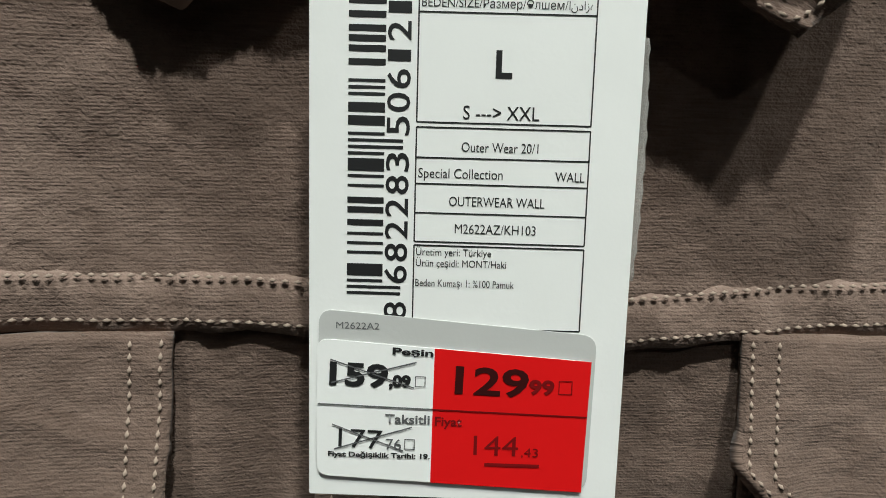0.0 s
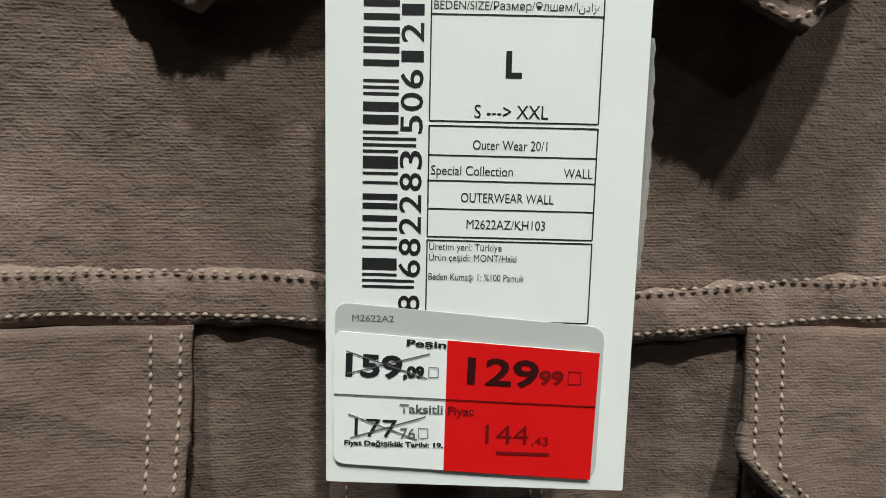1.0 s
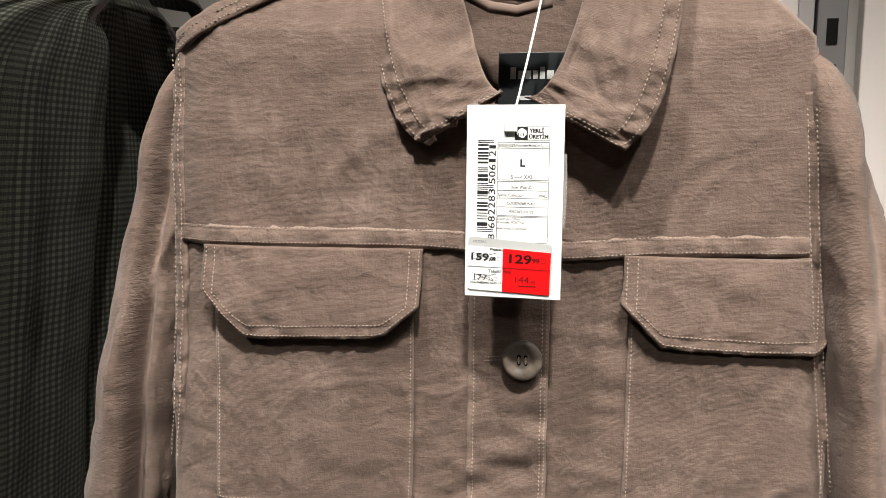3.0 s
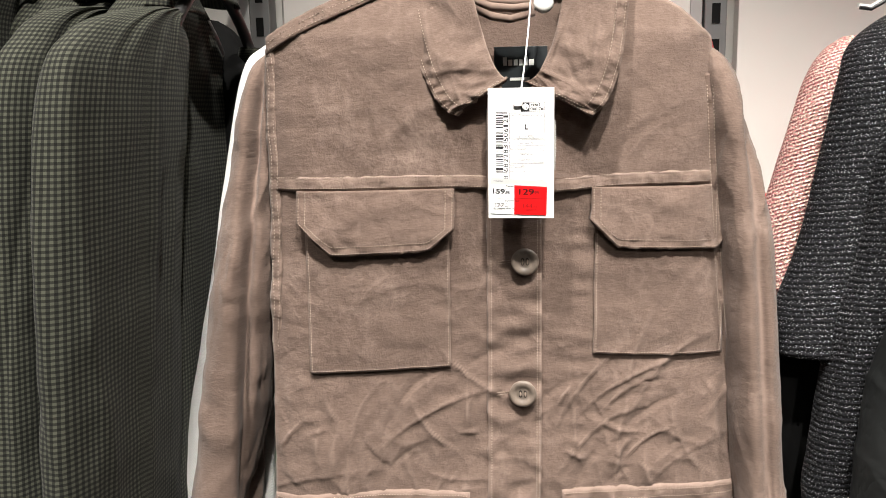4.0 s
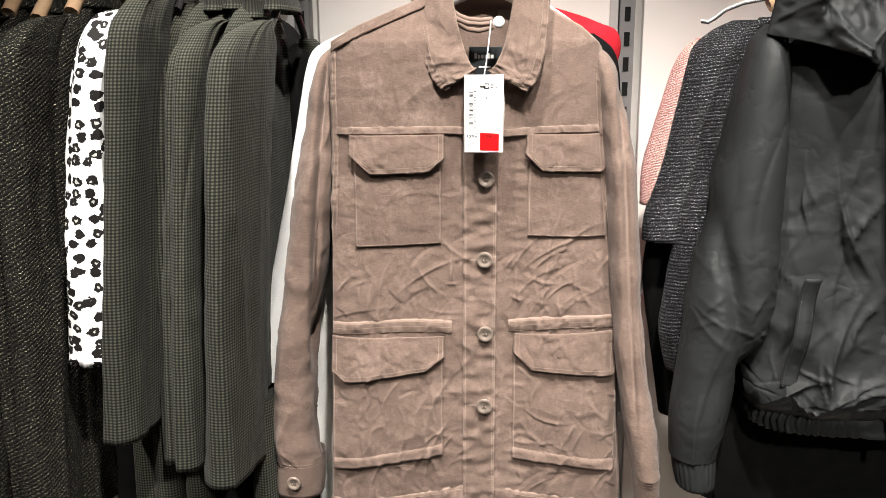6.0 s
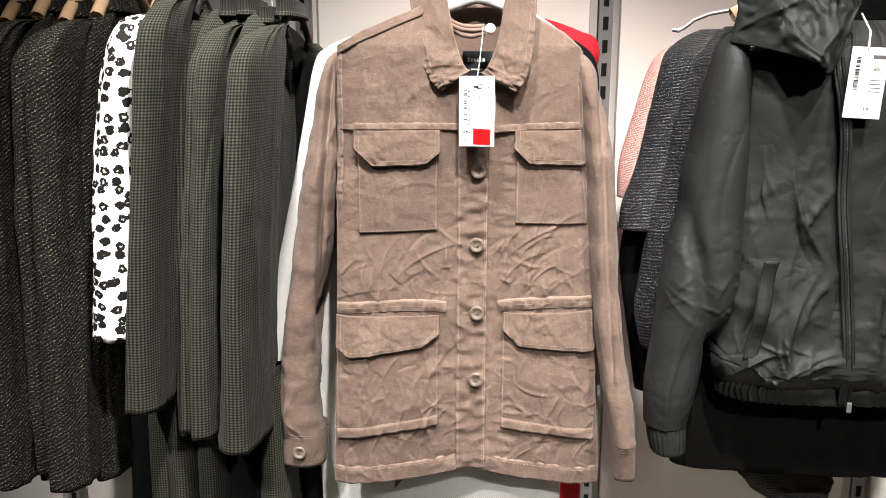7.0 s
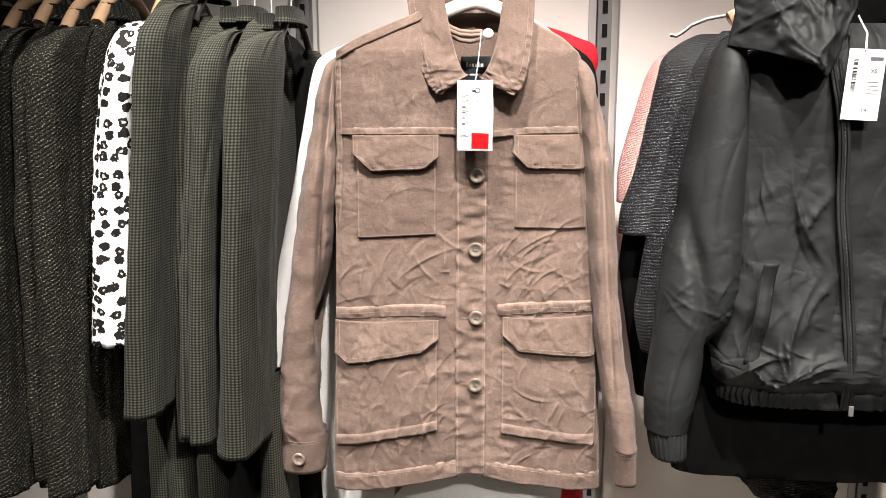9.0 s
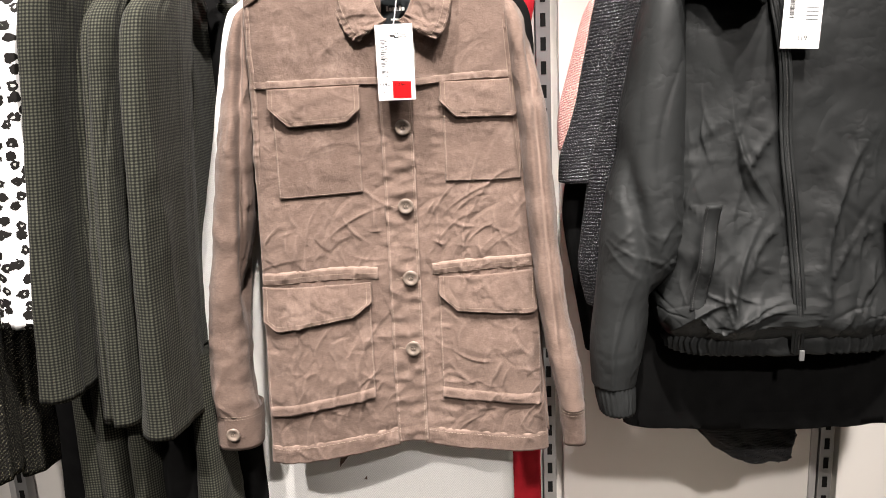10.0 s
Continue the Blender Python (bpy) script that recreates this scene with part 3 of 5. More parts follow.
for xa, xb, drop in ((-0.262, -0.031, 0.0), (0.014, 0.238, 0.020)):
    X, Z = panel_grid(xa, xb, 0.797, 0.832, 0.003)
    s = -hem_shift(X)
    sheet("hem_band", np.stack([X, HEM(X, Z) + 0.0030 * (1 - ease(X)), Z - s + 0.0010 * fnoise(X, 0 * Z, 0.015, 8.5)], 2), BROWN, jacket, 0.002)
    L = np.stack([X[-3], HEM(X[-3], Z[-3]), Z[-3] - s[-3]], 1)
    stitches("stitching", L, jacket)


def pocket(outline_top, x0, x1, z0, z1, slope):
    """Patch pocket: a raised panel with stitching near its edge."""
    X, Z = panel_grid(x0, x1, z0, z1, 0.0024)
    lift = 0.0028 * np.clip((z1 - Z) / (z1 - z0) * 6, 0.25, 1)
    bag = 0.004 * np.sin(np.pi * (X - x0) / (x1 - x0)) * np.sin(np.pi * np.clip((Z - z0) / (z1 - z0), 0, 1))
    ZZ = Z + slope * (X - x0) * np.clip((z1 - Z) / (z1 - z0), 0, 1)
    surf = lambda x, z: front(x, z) - 0.0028 - 0.004 * np.sin(np.pi * np.clip((x - x0) / (x1 - x0), 0, 1)) * np.sin(np.pi * np.clip((z - z0) / (z1 - z0), 0, 1))
    ob = sheet("pocket", np.stack([X, front(X, ZZ) - lift - bag, ZZ], 2), BROWN, jacket, 0.003)
    e = 0.0022
    zl, zr = z0 + e, z0 + e + slope * (x1 - x0)
    st = stitches("stitching", on_front([(x0 + e, z1), (x0 + e, zl), (x1 - e, zr), (x1 - e, z1)], 0.0, surf=surf), ob)
    return ob


pocket(None, -0.2080, -0.070, 1.274, 1.440, 0.03)
pocket(None, 0.0705, 0.199, 1.289, 1.440, -0.03)
pocket(None, -0.2540, -0.068, 0.888, 1.110, 0.14)
pocket(None, 0.050, 0.226, 0.906, 1.110, -0.17)
# turned-up bottom folds of the lower pockets
for x0, x1, z0, sl in ((-0.2540, -0.068, 0.888, 0.14), (0.050, 0.226, 0.906, -0.17)):
    X, Z = panel_grid(x0, x1, z0 - 0.001, z0 + 0.021, 0.003)
    ZZ = Z + sl * (X - x0)
    sheet("pocket_fold", np.stack([X, front(X, ZZ) - 0.0052 - 0.0009 * fnoise(X, Z, 0.016, 5) + 0.0045 * (1 - ease(X)), ZZ], 2), BROWN, jacket, 0.003)


def flap(xl, xr, zt, zl, zr, cut, lowl, lowr, seed):
    """Pocket flap with cut corners. zl, zr: heights where the corner cuts begin at the two sides; lowl, lowr: the lower edge."""
    nu, nv = max(20, int((xr - xl) / 0.0028)), 24
    u = np.linspace(0, 1, nu)[None, :]
    v = np.linspace(0, 1, nv)[:, None]
    X = xl + (xr - xl) * u + 0 * v
    ca, cb = cut
    low = np.interp(u, (0, ca, 1 - cb, 1), (zl, lowl, lowr, zr))
    Z = zt + (low - zt) * v
    puff = 0.0040 + 0.0085 * v ** 1.6 + 0.003 * np.sin(np.pi * u) * np.sin(np.pi * v)
    rip = 0.0014 * fnoise(X, Z, 0.022, seed) + 0.0008 * fnoise(X, Z, 0.009, seed + 3) + 0.0024 * fnoise(X * 2, Z, 0.011, seed + 5) * np.clip((v - 0.70) * 5, 0, 1)
    Y = front(X, Z) - puff - rip
    ob = sheet("pocket_flap", np.stack([X, Y, Z], 2), BROWN, jacket, 0.0034)
    for inset in (0.0022, 0.0088):
        pts = []
        du, dv = inset / (xr - xl), inset / (zt - min(lowl, lowr))
        for t in np.linspace(0.03, 1 - dv, 14):
            pts.append((du, t))
        for t in np.linspace(du, 1 - du, 60):
            pts.append((t, 1 - dv))
        for t in np.linspace(1 - dv, 0.03, 14):
            pts.append((1 - du, t))
        line = []
        for a, b in pts:
            i, j = a * (nu - 1), b * (nv - 1)
            i0, j0 = min(int(i), nu - 2), min(int(j), nv - 2)
            fi, fj = i - i0, j - j0
            g = lambda M: (M[j0, i0] * (1 - fi) + M[j0, i0 + 1] * fi) * (1 - fj) + (M[j0 + 1, i0] * (1 - fi) + M[j0 + 1, i0 + 1] * fi) * fj
            line.append((g(X), g(Y), g(Z)))
        stitches("stitching", line, ob)
    return ob


flap(-0.2140, -0.0642, 1.4555, 1.426, 1.418, (0.22, 0.17), 1.393, 1.396, 31.0)
flap(0.0665, 0.197, 1.4545, 1.424, 1.404, (0.20, 0.05), 1.396, 1.392, 37.0)
flap(-0.2535, -0.065, 1.122, 1.064, 1.089, (0.13, 0.18), 1.045, 1.063, 41.0)
flap(0.0505, 0.223, 1.124, 1.094, 1.054, (0.18, 0.04), 1.062, 1.047, 47.0)

# gathered waist seam above the lower flaps
for xa, xb, z in ((-0.252, -0.052, 1.130), (0.040, 0.221, 1.132)):
    W = lambda x, zz: front(x, zz) - 0.0020 - 0.0014 * fnoise(np.asarray(x), np.asarray(zz) * 0.5, 0.010, 17.0)
    X, Z = panel_grid(xa, xb, z - 0.008, z + 0.016, 0.0028)
    bow = 0.006 * np.sin((X - xa) / (xb - xa) * 2.6)
    ragged = 0.0009 * fnoise(X, 0 * Z, 0.012, 6.5) + 0.0005 * fnoise(X, 0 * Z, 0.005, 7.5)
    sheet("waist_seam", np.stack([X, W(X, Z) + 0.0034 * (1 - ease(X, True, True)), Z + bow + ragged], 2), BROWN, jacket, 0.0018)
    for dz in (-0.004, 0.004, 0.012):
        xs = np.linspace(xa + 0.002, xb - 0.002, 60)
        zs = z + dz + 0.006 * np.sin((xs - xa) / (xb - xa) * 2.6)
        stitches("stitching", np.stack([xs, W(xs, zs - 0.006 * np.sin((xs - xa) / (xb - xa) * 2.6)), zs], 1), jacket)


# back of the jacket and its inside
X, Z = panel_grid(lambda z: left_edge(z) - 0.004, lambda z: right_edge(z) + 0.004, 0.81, 1.60, 0.012)
f = (Z - 0.81) / 0.79
Z = 0.81 + f * (np.minimum(shoulder_top(X), 1.668) - 0.81)
xc = (left_edge(Z) + right_edge(Z)) / 2
e = np.clip(np.abs((X - xc) / ((right_edge(Z) - left_edge(Z)) / 2)), 0, 1)
Y = 0.262 + 0.07 * X - 0.030 * e ** 5 - 0.030 * np.clip((1.42 - Z) / 0.1, 0, 1)
sheet("back_panel", np.stack([X, Y, Z], 2), BROWN, jacket, 0.002, toward=(0, -1, 0))


# ---- collar ----
def leaf(inner, outer, bulge, seed):
    """A collar leaf between its inner and outer edges, each a curve through three points from the top to the tip."""
    nu, nv = 44, 70
    u = np.linspace(0, 1, nu)[None, :, None]
    v = np.linspace(0, 1, nv)[:, None, None]

    def curve(c):
        a, b, d = (np.array(p, float) for p in c)
        q = 2 * b - (a + d) / 2
        return a * (1 - v) ** 2 + q * 2 * v * (1 - v) + d * v ** 2
    P = curve(inner) * (1 - u) + curve(outer) * u
    uu, vv = u[..., 0] + 0 * v[..., 0], v[..., 0] + 0 * u[..., 0]
    folds = make_creases(int(seed), 14, 0, 0.07, 0.02, 0.16, 0.03, 0.007, 0.0045)
    wav = 0.0035 * crumple(uu * 0.06, vv * 0.15, seed + 9, 0.04) + 0.0040 * fnoise(uu * 0.06, vv * 0.15, 0.030, seed) + 0.0018 * fnoise(uu * 0.06, vv * 0.15, 0.012, seed + 1) + crease_height(uu * 0.07, vv * 0.16, folds)
    edge = np.clip((uu - 0.80) / 0.06, 0, 1)
    wav = wav + edge * 0.0030 * fnoise(uu * 0.02, vv * 0.16, 0.0055, seed + 2)
    low = np.clip((vv - 0.90) / 0.04, 0, 1)
    wav = wav + low * 0.0028 * fnoise(uu * 0.07, vv * 0.03, 0.0075, seed + 3)
    P[..., 1] -= bulge * np.sin(np.pi * uu * 0.8 + 0.3) * (0.4 + 0.6 * np.sin(np.pi * vv)) + wav
    uvm = np.stack([uu * 0.07, vv * 0.16], 2)
    ob = sheet("collar_leaf", P, BROWN, jacket, 0.0042, "pointed collar leaf with puckered stitched edges", uvm)
    for ins in (0.035, 0.17):
        row = int((1 - ins * 0.42) * (nv - 1))
        col = int((1 - ins) * (nu - 1))
        line = [P[j, col] for j in range(1, row + 1)] + [P[row, i] for i in range(col - 1, 1, -1)]
        stitches("stitching", np.array(line) + np.array((0, -0.0004, 0)), ob, 0.0032)
    return ob


leaf(((-0.058, 0.205, 1.700), (-0.034, 0.186, 1.592), (-0.012, 0.176, 1.558)), ((-0.124, 0.216, 1.700), (-0.096, 0.178, 1.574), (-0.0625, 0.170, 1.525)), 0.008, 51.0)
leaf(((0.046, 0.205, 1.700), (0.029, 0.186, 1.592), (0.003, 0.176, 1.555)), ((0.100, 0.216, 1.700), (0.091, 0.178, 1.572), (0.0625, 0.172, 1.522)), 0.008, 57.0)
# the stand round the back of the neck
a = np.linspace(0, np.pi, 40)[None, :]
h = np.linspace(0, 1, 8)[:, None]
P = np.stack([-0.004 + 0.088 * np.cos(a) + 0 * h, 0.225 + 0.052 * np.sin(a) + 0 * h, 1.622 + 0.055 * h + 0 * a], 2)
sheet("collar_stand", P, BROWN, jacket, 0.003)
P = np.stack([-0.004 + (0.090 + 0.012 * h) * np.cos(a), 0.228 + (0.060 + 0.01 * h) * np.sin(a), 1.712 - 0.06 * h + 0 * a], 2)
sheet("collar_back", P, BROWN, jacket, 0.003, toward=(0, 1, 0))
# inside yoke and its label
P = np.stack([np.linspace(-0.09, 0.08, 30)[None, :] + 0 * h, 0.252 + 0 * h + 0 * np.linspace(0, 1, 30)[None, :], 1.46 + 0.19 * h + 0 * np.linspace(0, 1, 30)[None, :]], 2)
P[..., 1] += 0.012 * np.cos(np.linspace(-1.5, 1.5, 30))[None, :]
sheet("lining", P, BROWN, jacket, 0.002)
label_y = 0.2495
neck_label = part("neck_label", box(-0.030, 0.024, label_y, label_y + 0.001, 1.545, 1.592, 0.0004), LABEL_SATIN, jacket, "small black satin neck label")
for k, (x0, x1) in enumerate(((-0.021, -0.017), (-0.0155, -0.0115), (-0.010, -0.006), (-0.0045, -0.001), (0.0005, 0.004), (0.0055, 0.0105))):
    part("label_mark", box(x0, x1, label_y - 0.0006, label_y - 0.0002, 1.573, 1.579 + (0.0025 if k in (0, 4) else 0), 0.0001), CORD, neck_label, "pale woven bar")
part("label_mark", box(-0.014, 0.006, label_y - 0.0006, label_y - 0.0002, 1.558, 1.561, 0.0001), CORD, neck_label, "pale woven bar")
# hanging loop
lp = [(-0.058, 0.226, 1.650), (-0.045, 0.222, 1.640), (-0.03, 0.220, 1.634), (-0.010, 0.221, 1.632), (0.008, 0.224, 1.634), (0.010, 0.225, 1.628), (-0.012, 0.221, 1.622), (-0.030, 0.220, 1.625), (-0.047, 0.223, 1.634)]
for off in (0, 0.006):
    bend("hanging_loop", [(x, y - off * 0.3, z - off) for x, y, z in lp], 0.0042, BROWN, jacket, "fabric hanging loop", 10)


# ---- sleeves ----
def sleeve_wrinkle(seed, amp=1.0):
    folds = make_creases(seed, 40, 0.0, 0.26, 0.86, 1.55, 0.07, 0.0048, 0.0060 * amp, 1.42, 0.35) + make_creases(seed + 7, 90, 0.0, 0.26, 0.86, 1.5, 0.022, 0.0034, 0.0030 * amp)

    def fn(U, Z, X):
        return crease_height(U, Z, folds) + amp * (0.003 * fnoise(U, Z, 0.06, seed) + 0.0015 * fnoise(U, Z, 0.025, seed + 1))
    return fn


def groove(x0, z0, x1, z1, depth, width, base):
    """Adds a deep lengthwise fold to a sleeve's wrinkles."""
    def fn(U, Z, X):
        xc = np.interp(Z, (z1, z0), (x1, x0))
        ends = np.clip((z0 + 0.03 - Z) / 0.05, 0, 1) * np.clip((Z - z1) / 0.08, 0, 1)
        d = X - xc
        return base(U, Z, X) - depth * ends * (np.exp(-(d / width) ** 2) + 0.55 * np.clip(d / width, 0, 1)) + 0.0025 * crumple(U, Z * 0.4, 3.0 + x0, 0.05)
    return fn


sl = tube("sleeve", [(-0.242, 0.225, 1.594, 0.004, 0.012), (-0.250, 0.224, 1.580, 0.016, 0.034), (-0.257, 0.220, 1.545, 0.023, 0.048), (-0.263, 0.215, 1.480, 0.030, 0.056), (-0.279, 0.205, 1.350, 0.040, 0.062),
                     (-0.306, 0.196, 1.180, 0.038, 0.052), (-0.330, 0.186, 1.030, 0.035, 0.044), (-0.333, 0.182, 0.930, 0.036, 0.042), (-0.328, 0.180, 0.884, 0.039, 0.040)],
          BROWN, jacket, 90, wrinkle=groove(-0.256, 1.56, -0.290, 1.02, 0.022, 0.006, sleeve_wrinkle(61, 1.3)), dz=0.004)
cuff = tube("cuff", [(-0.324, 0.180, 0.894, 0.043, 0.041), (-0.326, 0.179, 0.860, 0.0435, 0.040), (-0.329, 0.178, 0.820, 0.043, 0.038)], BROWN, sl, 48,
            wrinkle=lambda U, Z, X: 0.0015 * fnoise(U, Z, 0.02, 8.0))
for z in (0.886, 0.881):
    stitches("stitching", [(-0.325 + 0.043 * math.cos(t), 0.180 - 0.042 * abs(math.sin(t)) ** 0.9 - 0.0015, z) for t in np.linspace(0.15, 3.0, 30)], cuff)
sr = tube("sleeve", [(0.177, 0.250, 1.588, 0.004, 0.012), (0.186, 0.250, 1.572, 0.012, 0.034), (0.197, 0.250, 1.530, 0.019, 0.050), (0.208, 0.248, 1.480, 0.024, 0.056), (0.224, 0.240, 1.380, 0.028, 0.060),
                     (0.238, 0.225, 1.200, 0.027, 0.056), (0.252, 0.205, 1.060, 0.026, 0.050), (0.268, 0.185, 0.950, 0.025, 0.044), (0.277, 0.170, 0.885, 0.021, 0.038)],
          BROWN, jacket, 80, wrinkle=groove(0.214, 1.52, 0.252, 0.95, 0.012, 0.006, sleeve_wrinkle(67, 0.75)), dz=0.004)
cuff2 = tube("cuff", [(0.277, 0.170, 0.890, 0.0235, 0.038), (0.279, 0.166, 0.850, 0.0210, 0.026), (0.282, 0.162, 0.812, 0.0195, 0.016)], BROWN, sr, 48,
             wrinkle=lambda U, Z, X: 0.0015 * fnoise(U, Z, 0.02, 9.0))
for z in (0.884, 0.879):
    stitches("stitching", [(0.277 + 0.024 * math.cos(t), 0.169 - 0.041 * abs(math.sin(t)) ** 0.9 - 0.0015, z) for t in np.linspace(0.15, 3.0, 30)], cuff2)
# stitched armhole and shoulder seams
AH = lambda x, z: front(x, np.minimum(z, 1.60)) - 0.003
for off in (0.004, 0.010):
    zs = np.linspace(1.30, 1.585, 70)
    stitches("stitching", np.stack([left_edge(zs) + off + 0.001 * np.sin(zs * 90), AH(left_edge(zs) + off + 0.006, zs) - 0.002, zs], 1), jacket, 0.0034)
    zs = np.linspace(1.30, 1.55, 60)
    stitches("stitching", np.stack([right_edge(zs) - off, AH(right_edge(zs) - off - 0.006, zs) - 0.002, zs], 1), jacket, 0.0034)
xs = np.linspace(-0.24, -0.118, 60)
for dz in (0.006, 0.013):
    zz = shoulder_top(xs) - dz
    stitches("stitching", np.stack([xs, front(xs, np.minimum(zz, 1.6)) + 0.45 * np.clip(zz - 1.60, 0, 1) - 0.004, zz], 1), jacket, 0.0034)


# raised, puckered bands over the armhole and shoulder seams
for side, z0, z1 in ((-1, 1.30, 1.590), (1, 1.30, 1.560)):
    nz = 110
    zz = np.linspace(z0, z1, nz)[:, None]
    uu = np.linspace(0, 1, 7)[None, :]
    ed = left_edge(zz) if side < 0 else right_edge(zz)
    X = ed - side * (-0.0015 + 0.0125 * uu) + 0.0008 * np.sin(zz * 120)
    Z = zz + 0 * X
    Y = AH(ed - side * 0.009, np.minimum(Z, 1.60)) + 0 * X - (0.0010 + 0.0018 * fnoise(X * 0.3, Z, 0.0065, 71.0)) * np.clip((Z - 1.30) / 0.04, 0, 1) + 0.007 * (1 - uu) ** 2 + 0.004 * uu ** 3 + 0.004 * np.clip((1.33 - Z) / 0.03, 0, 1)
    sheet("armhole_seam", np.stack([X, Y, Z], 2), BROWN, jacket, 0.003)
xs = np.linspace(-0.242, -0.095, 90)[None, :]
uu = np.linspace(0, 1, 7)[:, None]
Z = shoulder_top(xs) - 0.017 * uu + 0.001
Y = front(xs + 0 * uu, np.minimum(Z, 1.60)) + 0.45 * np.clip(Z - 1.60, 0, 1) - 0.0042 - 0.0022 * fnoise(xs + 0 * uu, Z * 0.3, 0.0065, 73.0)
sheet("shoulder_seam", np.stack([xs + 0 * uu, Y, Z], 2), BROWN, jacket, 0.003)


# ---- buttons ----
def button(x, z, r, y, parent):
    prof = [(0.0, 0.0), (r * 0.42, 0.0), (r * 0.50, -0.0004), (r * 0.60, -0.0014), (r * 0.78, -0.0022), (r * 0.92, -0.0020), (r, -0.0008), (r * 0.98, 0.0012), (r * 0.85, 0.0024), (0.0, 0.0026)]
    v, f = lathe(prof, 36)
    v = [(x + a, y - 0.003 + b, z + c) for a, b, c in v]
    ob = link_mesh("button", v, f, HORN, parent, "four-hole horn button with a raised rim")
    # Near-black discs stand for the shaded thread holes.
    bm = bmesh.new()
    for sx in (-1, 1):
        for sz in (-1, 1):
            cx, cz = x + sx * r * 0.17, z + sz * r * 0.17
            q = bmesh.ops.create_cone(bm, cap_ends=True, segments=10, radius1=r * 0.10, radius2=r * 0.10, depth=0.0006)
            bmesh.ops.transform(bm, matrix=Matrix.Translation((cx, y - 0.0033, cz)) @ Matrix.Rotation(radians(90), 4, "X"), verts=q["verts"])
    part("button_hole", bm, SLOT, ob, "dark thread holes")
    for sx in (-1, 1):
        bend("button_thread", arc((x + sx * r * 0.17, y - 0.0034, z - r * 0.17), (x + sx * r * 0.17, y - 0.0034, z + r * 0.17), (0, -0.0007, 0), 6), 0.0006, STITCH, ob, n=6)
    return ob


for x, z in ((0.003, 1.383), (0.001, 1.250), (0.003, 1.125), (0.002, 1.000)):
    y = float(placket_y(x, z)) - 0.003
    button(x, z, 0.0135, y, jacket)
    for dz in (-0.0012, 0.0012):
        stitches("buttonhole", [(x - 0.026, float(placket_y(x - 0.026, z)) - 0.0004, z - 0.001 + dz), (x - 0.010, float(placket_y(x - 0.010, z)) - 0.0004, z + dz)], jacket, 0.0011, w=0.0006)
button(-0.328, 0.853, 0.0125, 0.138, cuff)

# ---- hanger of the brown jacket ----
hanger = empty("coat_hanger", "white plastic hanger inside the collar of the brown jacket", "hanger")
pts = [(x, 0.245 + 0.05 * x, 1.687 - 1.7 * (x + 0.004) ** 2 - 0.25 * abs(x + 0.004)) for x in np.linspace(-0.20, 0.17, 40)]
V, F = [], []
for x, y, z in pts:
    for dy, dz in ((-0.005, -0.013), (-0.006, 0.0), (-0.005, 0.013), (0.005, 0.013), (0.006, 0), (0.005, -0.013)):
        V.append((x, y + dy, z + dz))
for i in range(len(pts) - 1):
    for k in range(6):
        q = (k + 1) % 6
        F.append((i * 6 + k, i * 6 + q, (i + 1) * 6 + q, (i + 1) * 6 + k))
F += [tuple(range(6)), tuple(len(V) - 1 - k for k in range(6))]
link_mesh("arm", V, F, WHITE_PLASTIC, hanger)
hk = [(-0.004, 0.245, 1.695), (-0.004, 0.245, 1.76)] + [(-0.004, 0.245 + 0.022 - 0.022 * math.cos(t), 1.76 + 0.022 * math.sin(t)) for t in np.linspace(0.2, 3.6, 14)]
bend("hook", hk, 0.0022, STEEL, hanger, "steel hook")
# white security pin on the lapel
pin = empty("security_tag", "round white plastic security tag pinned inside the collar", "security tag")
v, f = lathe([(0.0, -0.004), (0.006, -0.0038), (0.0088, -0.002), (0.0095, 0.0), (0.0088, 0.002), (0.0, 0.003)], 24)
link_mesh("disc", [(0.0200 + a, 0.203 + b, 1.628 + c) for a, b, c in v], f, WHITE_PLASTIC, pin)
bend("pin", [(0.020, 0.204, 1.628), (0.020, 0.228, 1.628)], 0.0008, STEEL, pin)


# ---- price tag of the brown jacket ----
TZ, TY = 1.430, 0.1490
tag = empty("price_tag", "white card price tag with barcode and red sale sticker", "price tag")


def poly(name, corners, y, mat, parent, radius=0.0, depth=0.00025, label=""):
    """A flat slip of paper facing -y with rounded corners. corners: x, z from the tag's foot."""
    c = [Vector((x, z)) for x, z in corners]
    ring = []
    for i, p in enumerate(c):
        a, b = (c[i - 1] - p).normalized(), (c[(i + 1) % len(c)] - p).normalized()
        if radius <= 0:
            ring.append(p)
            continue
        for t in np.linspace(0, 1, 7):
            ring.append(p + a * radius * (1 - t) ** 2 + b * radius * t ** 2)
    n = len(ring)
    V = [(p.x, y, TZ + p.y) for p in ring] + [(p.x, y + depth, TZ + p.y) for p in ring]
    F = [tuple(range(n)), tuple(range(2 * n - 1, n - 1, -1))] + [(k, n + k, n + (k + 1) % n, (k + 1) % n) for k in range(n)]
    return link_mesh(name, V, F, mat, parent, label, smooth=False)


def words(body, x0, x1, base, cap, mat, parent, y=None, bold=0.0, name="lettering", turn=0.0):
    """Lettering fitted between x0 and x1 with that height of capitals."""
    y = TY - 0.00008 if y is None else y
    ob = text_mesh(name, body, cap / 0.70, 0, 0, 0, mat, parent, bold=bold)
    me = ob.data
    xs = [v.co.x for v in me.vertices]
    k = (x1 - x0) / max(1e-6, max(xs) - min(xs))
    me.transform(Matrix.Translation((x0, y, TZ + base)) @ Matrix.Rotation(radians(-turn), 4, "Y") @ Matrix.Diagonal((k, 1, 1, 1)) @ Matrix.Translation((-min(xs), 0, 0)))
    return ob


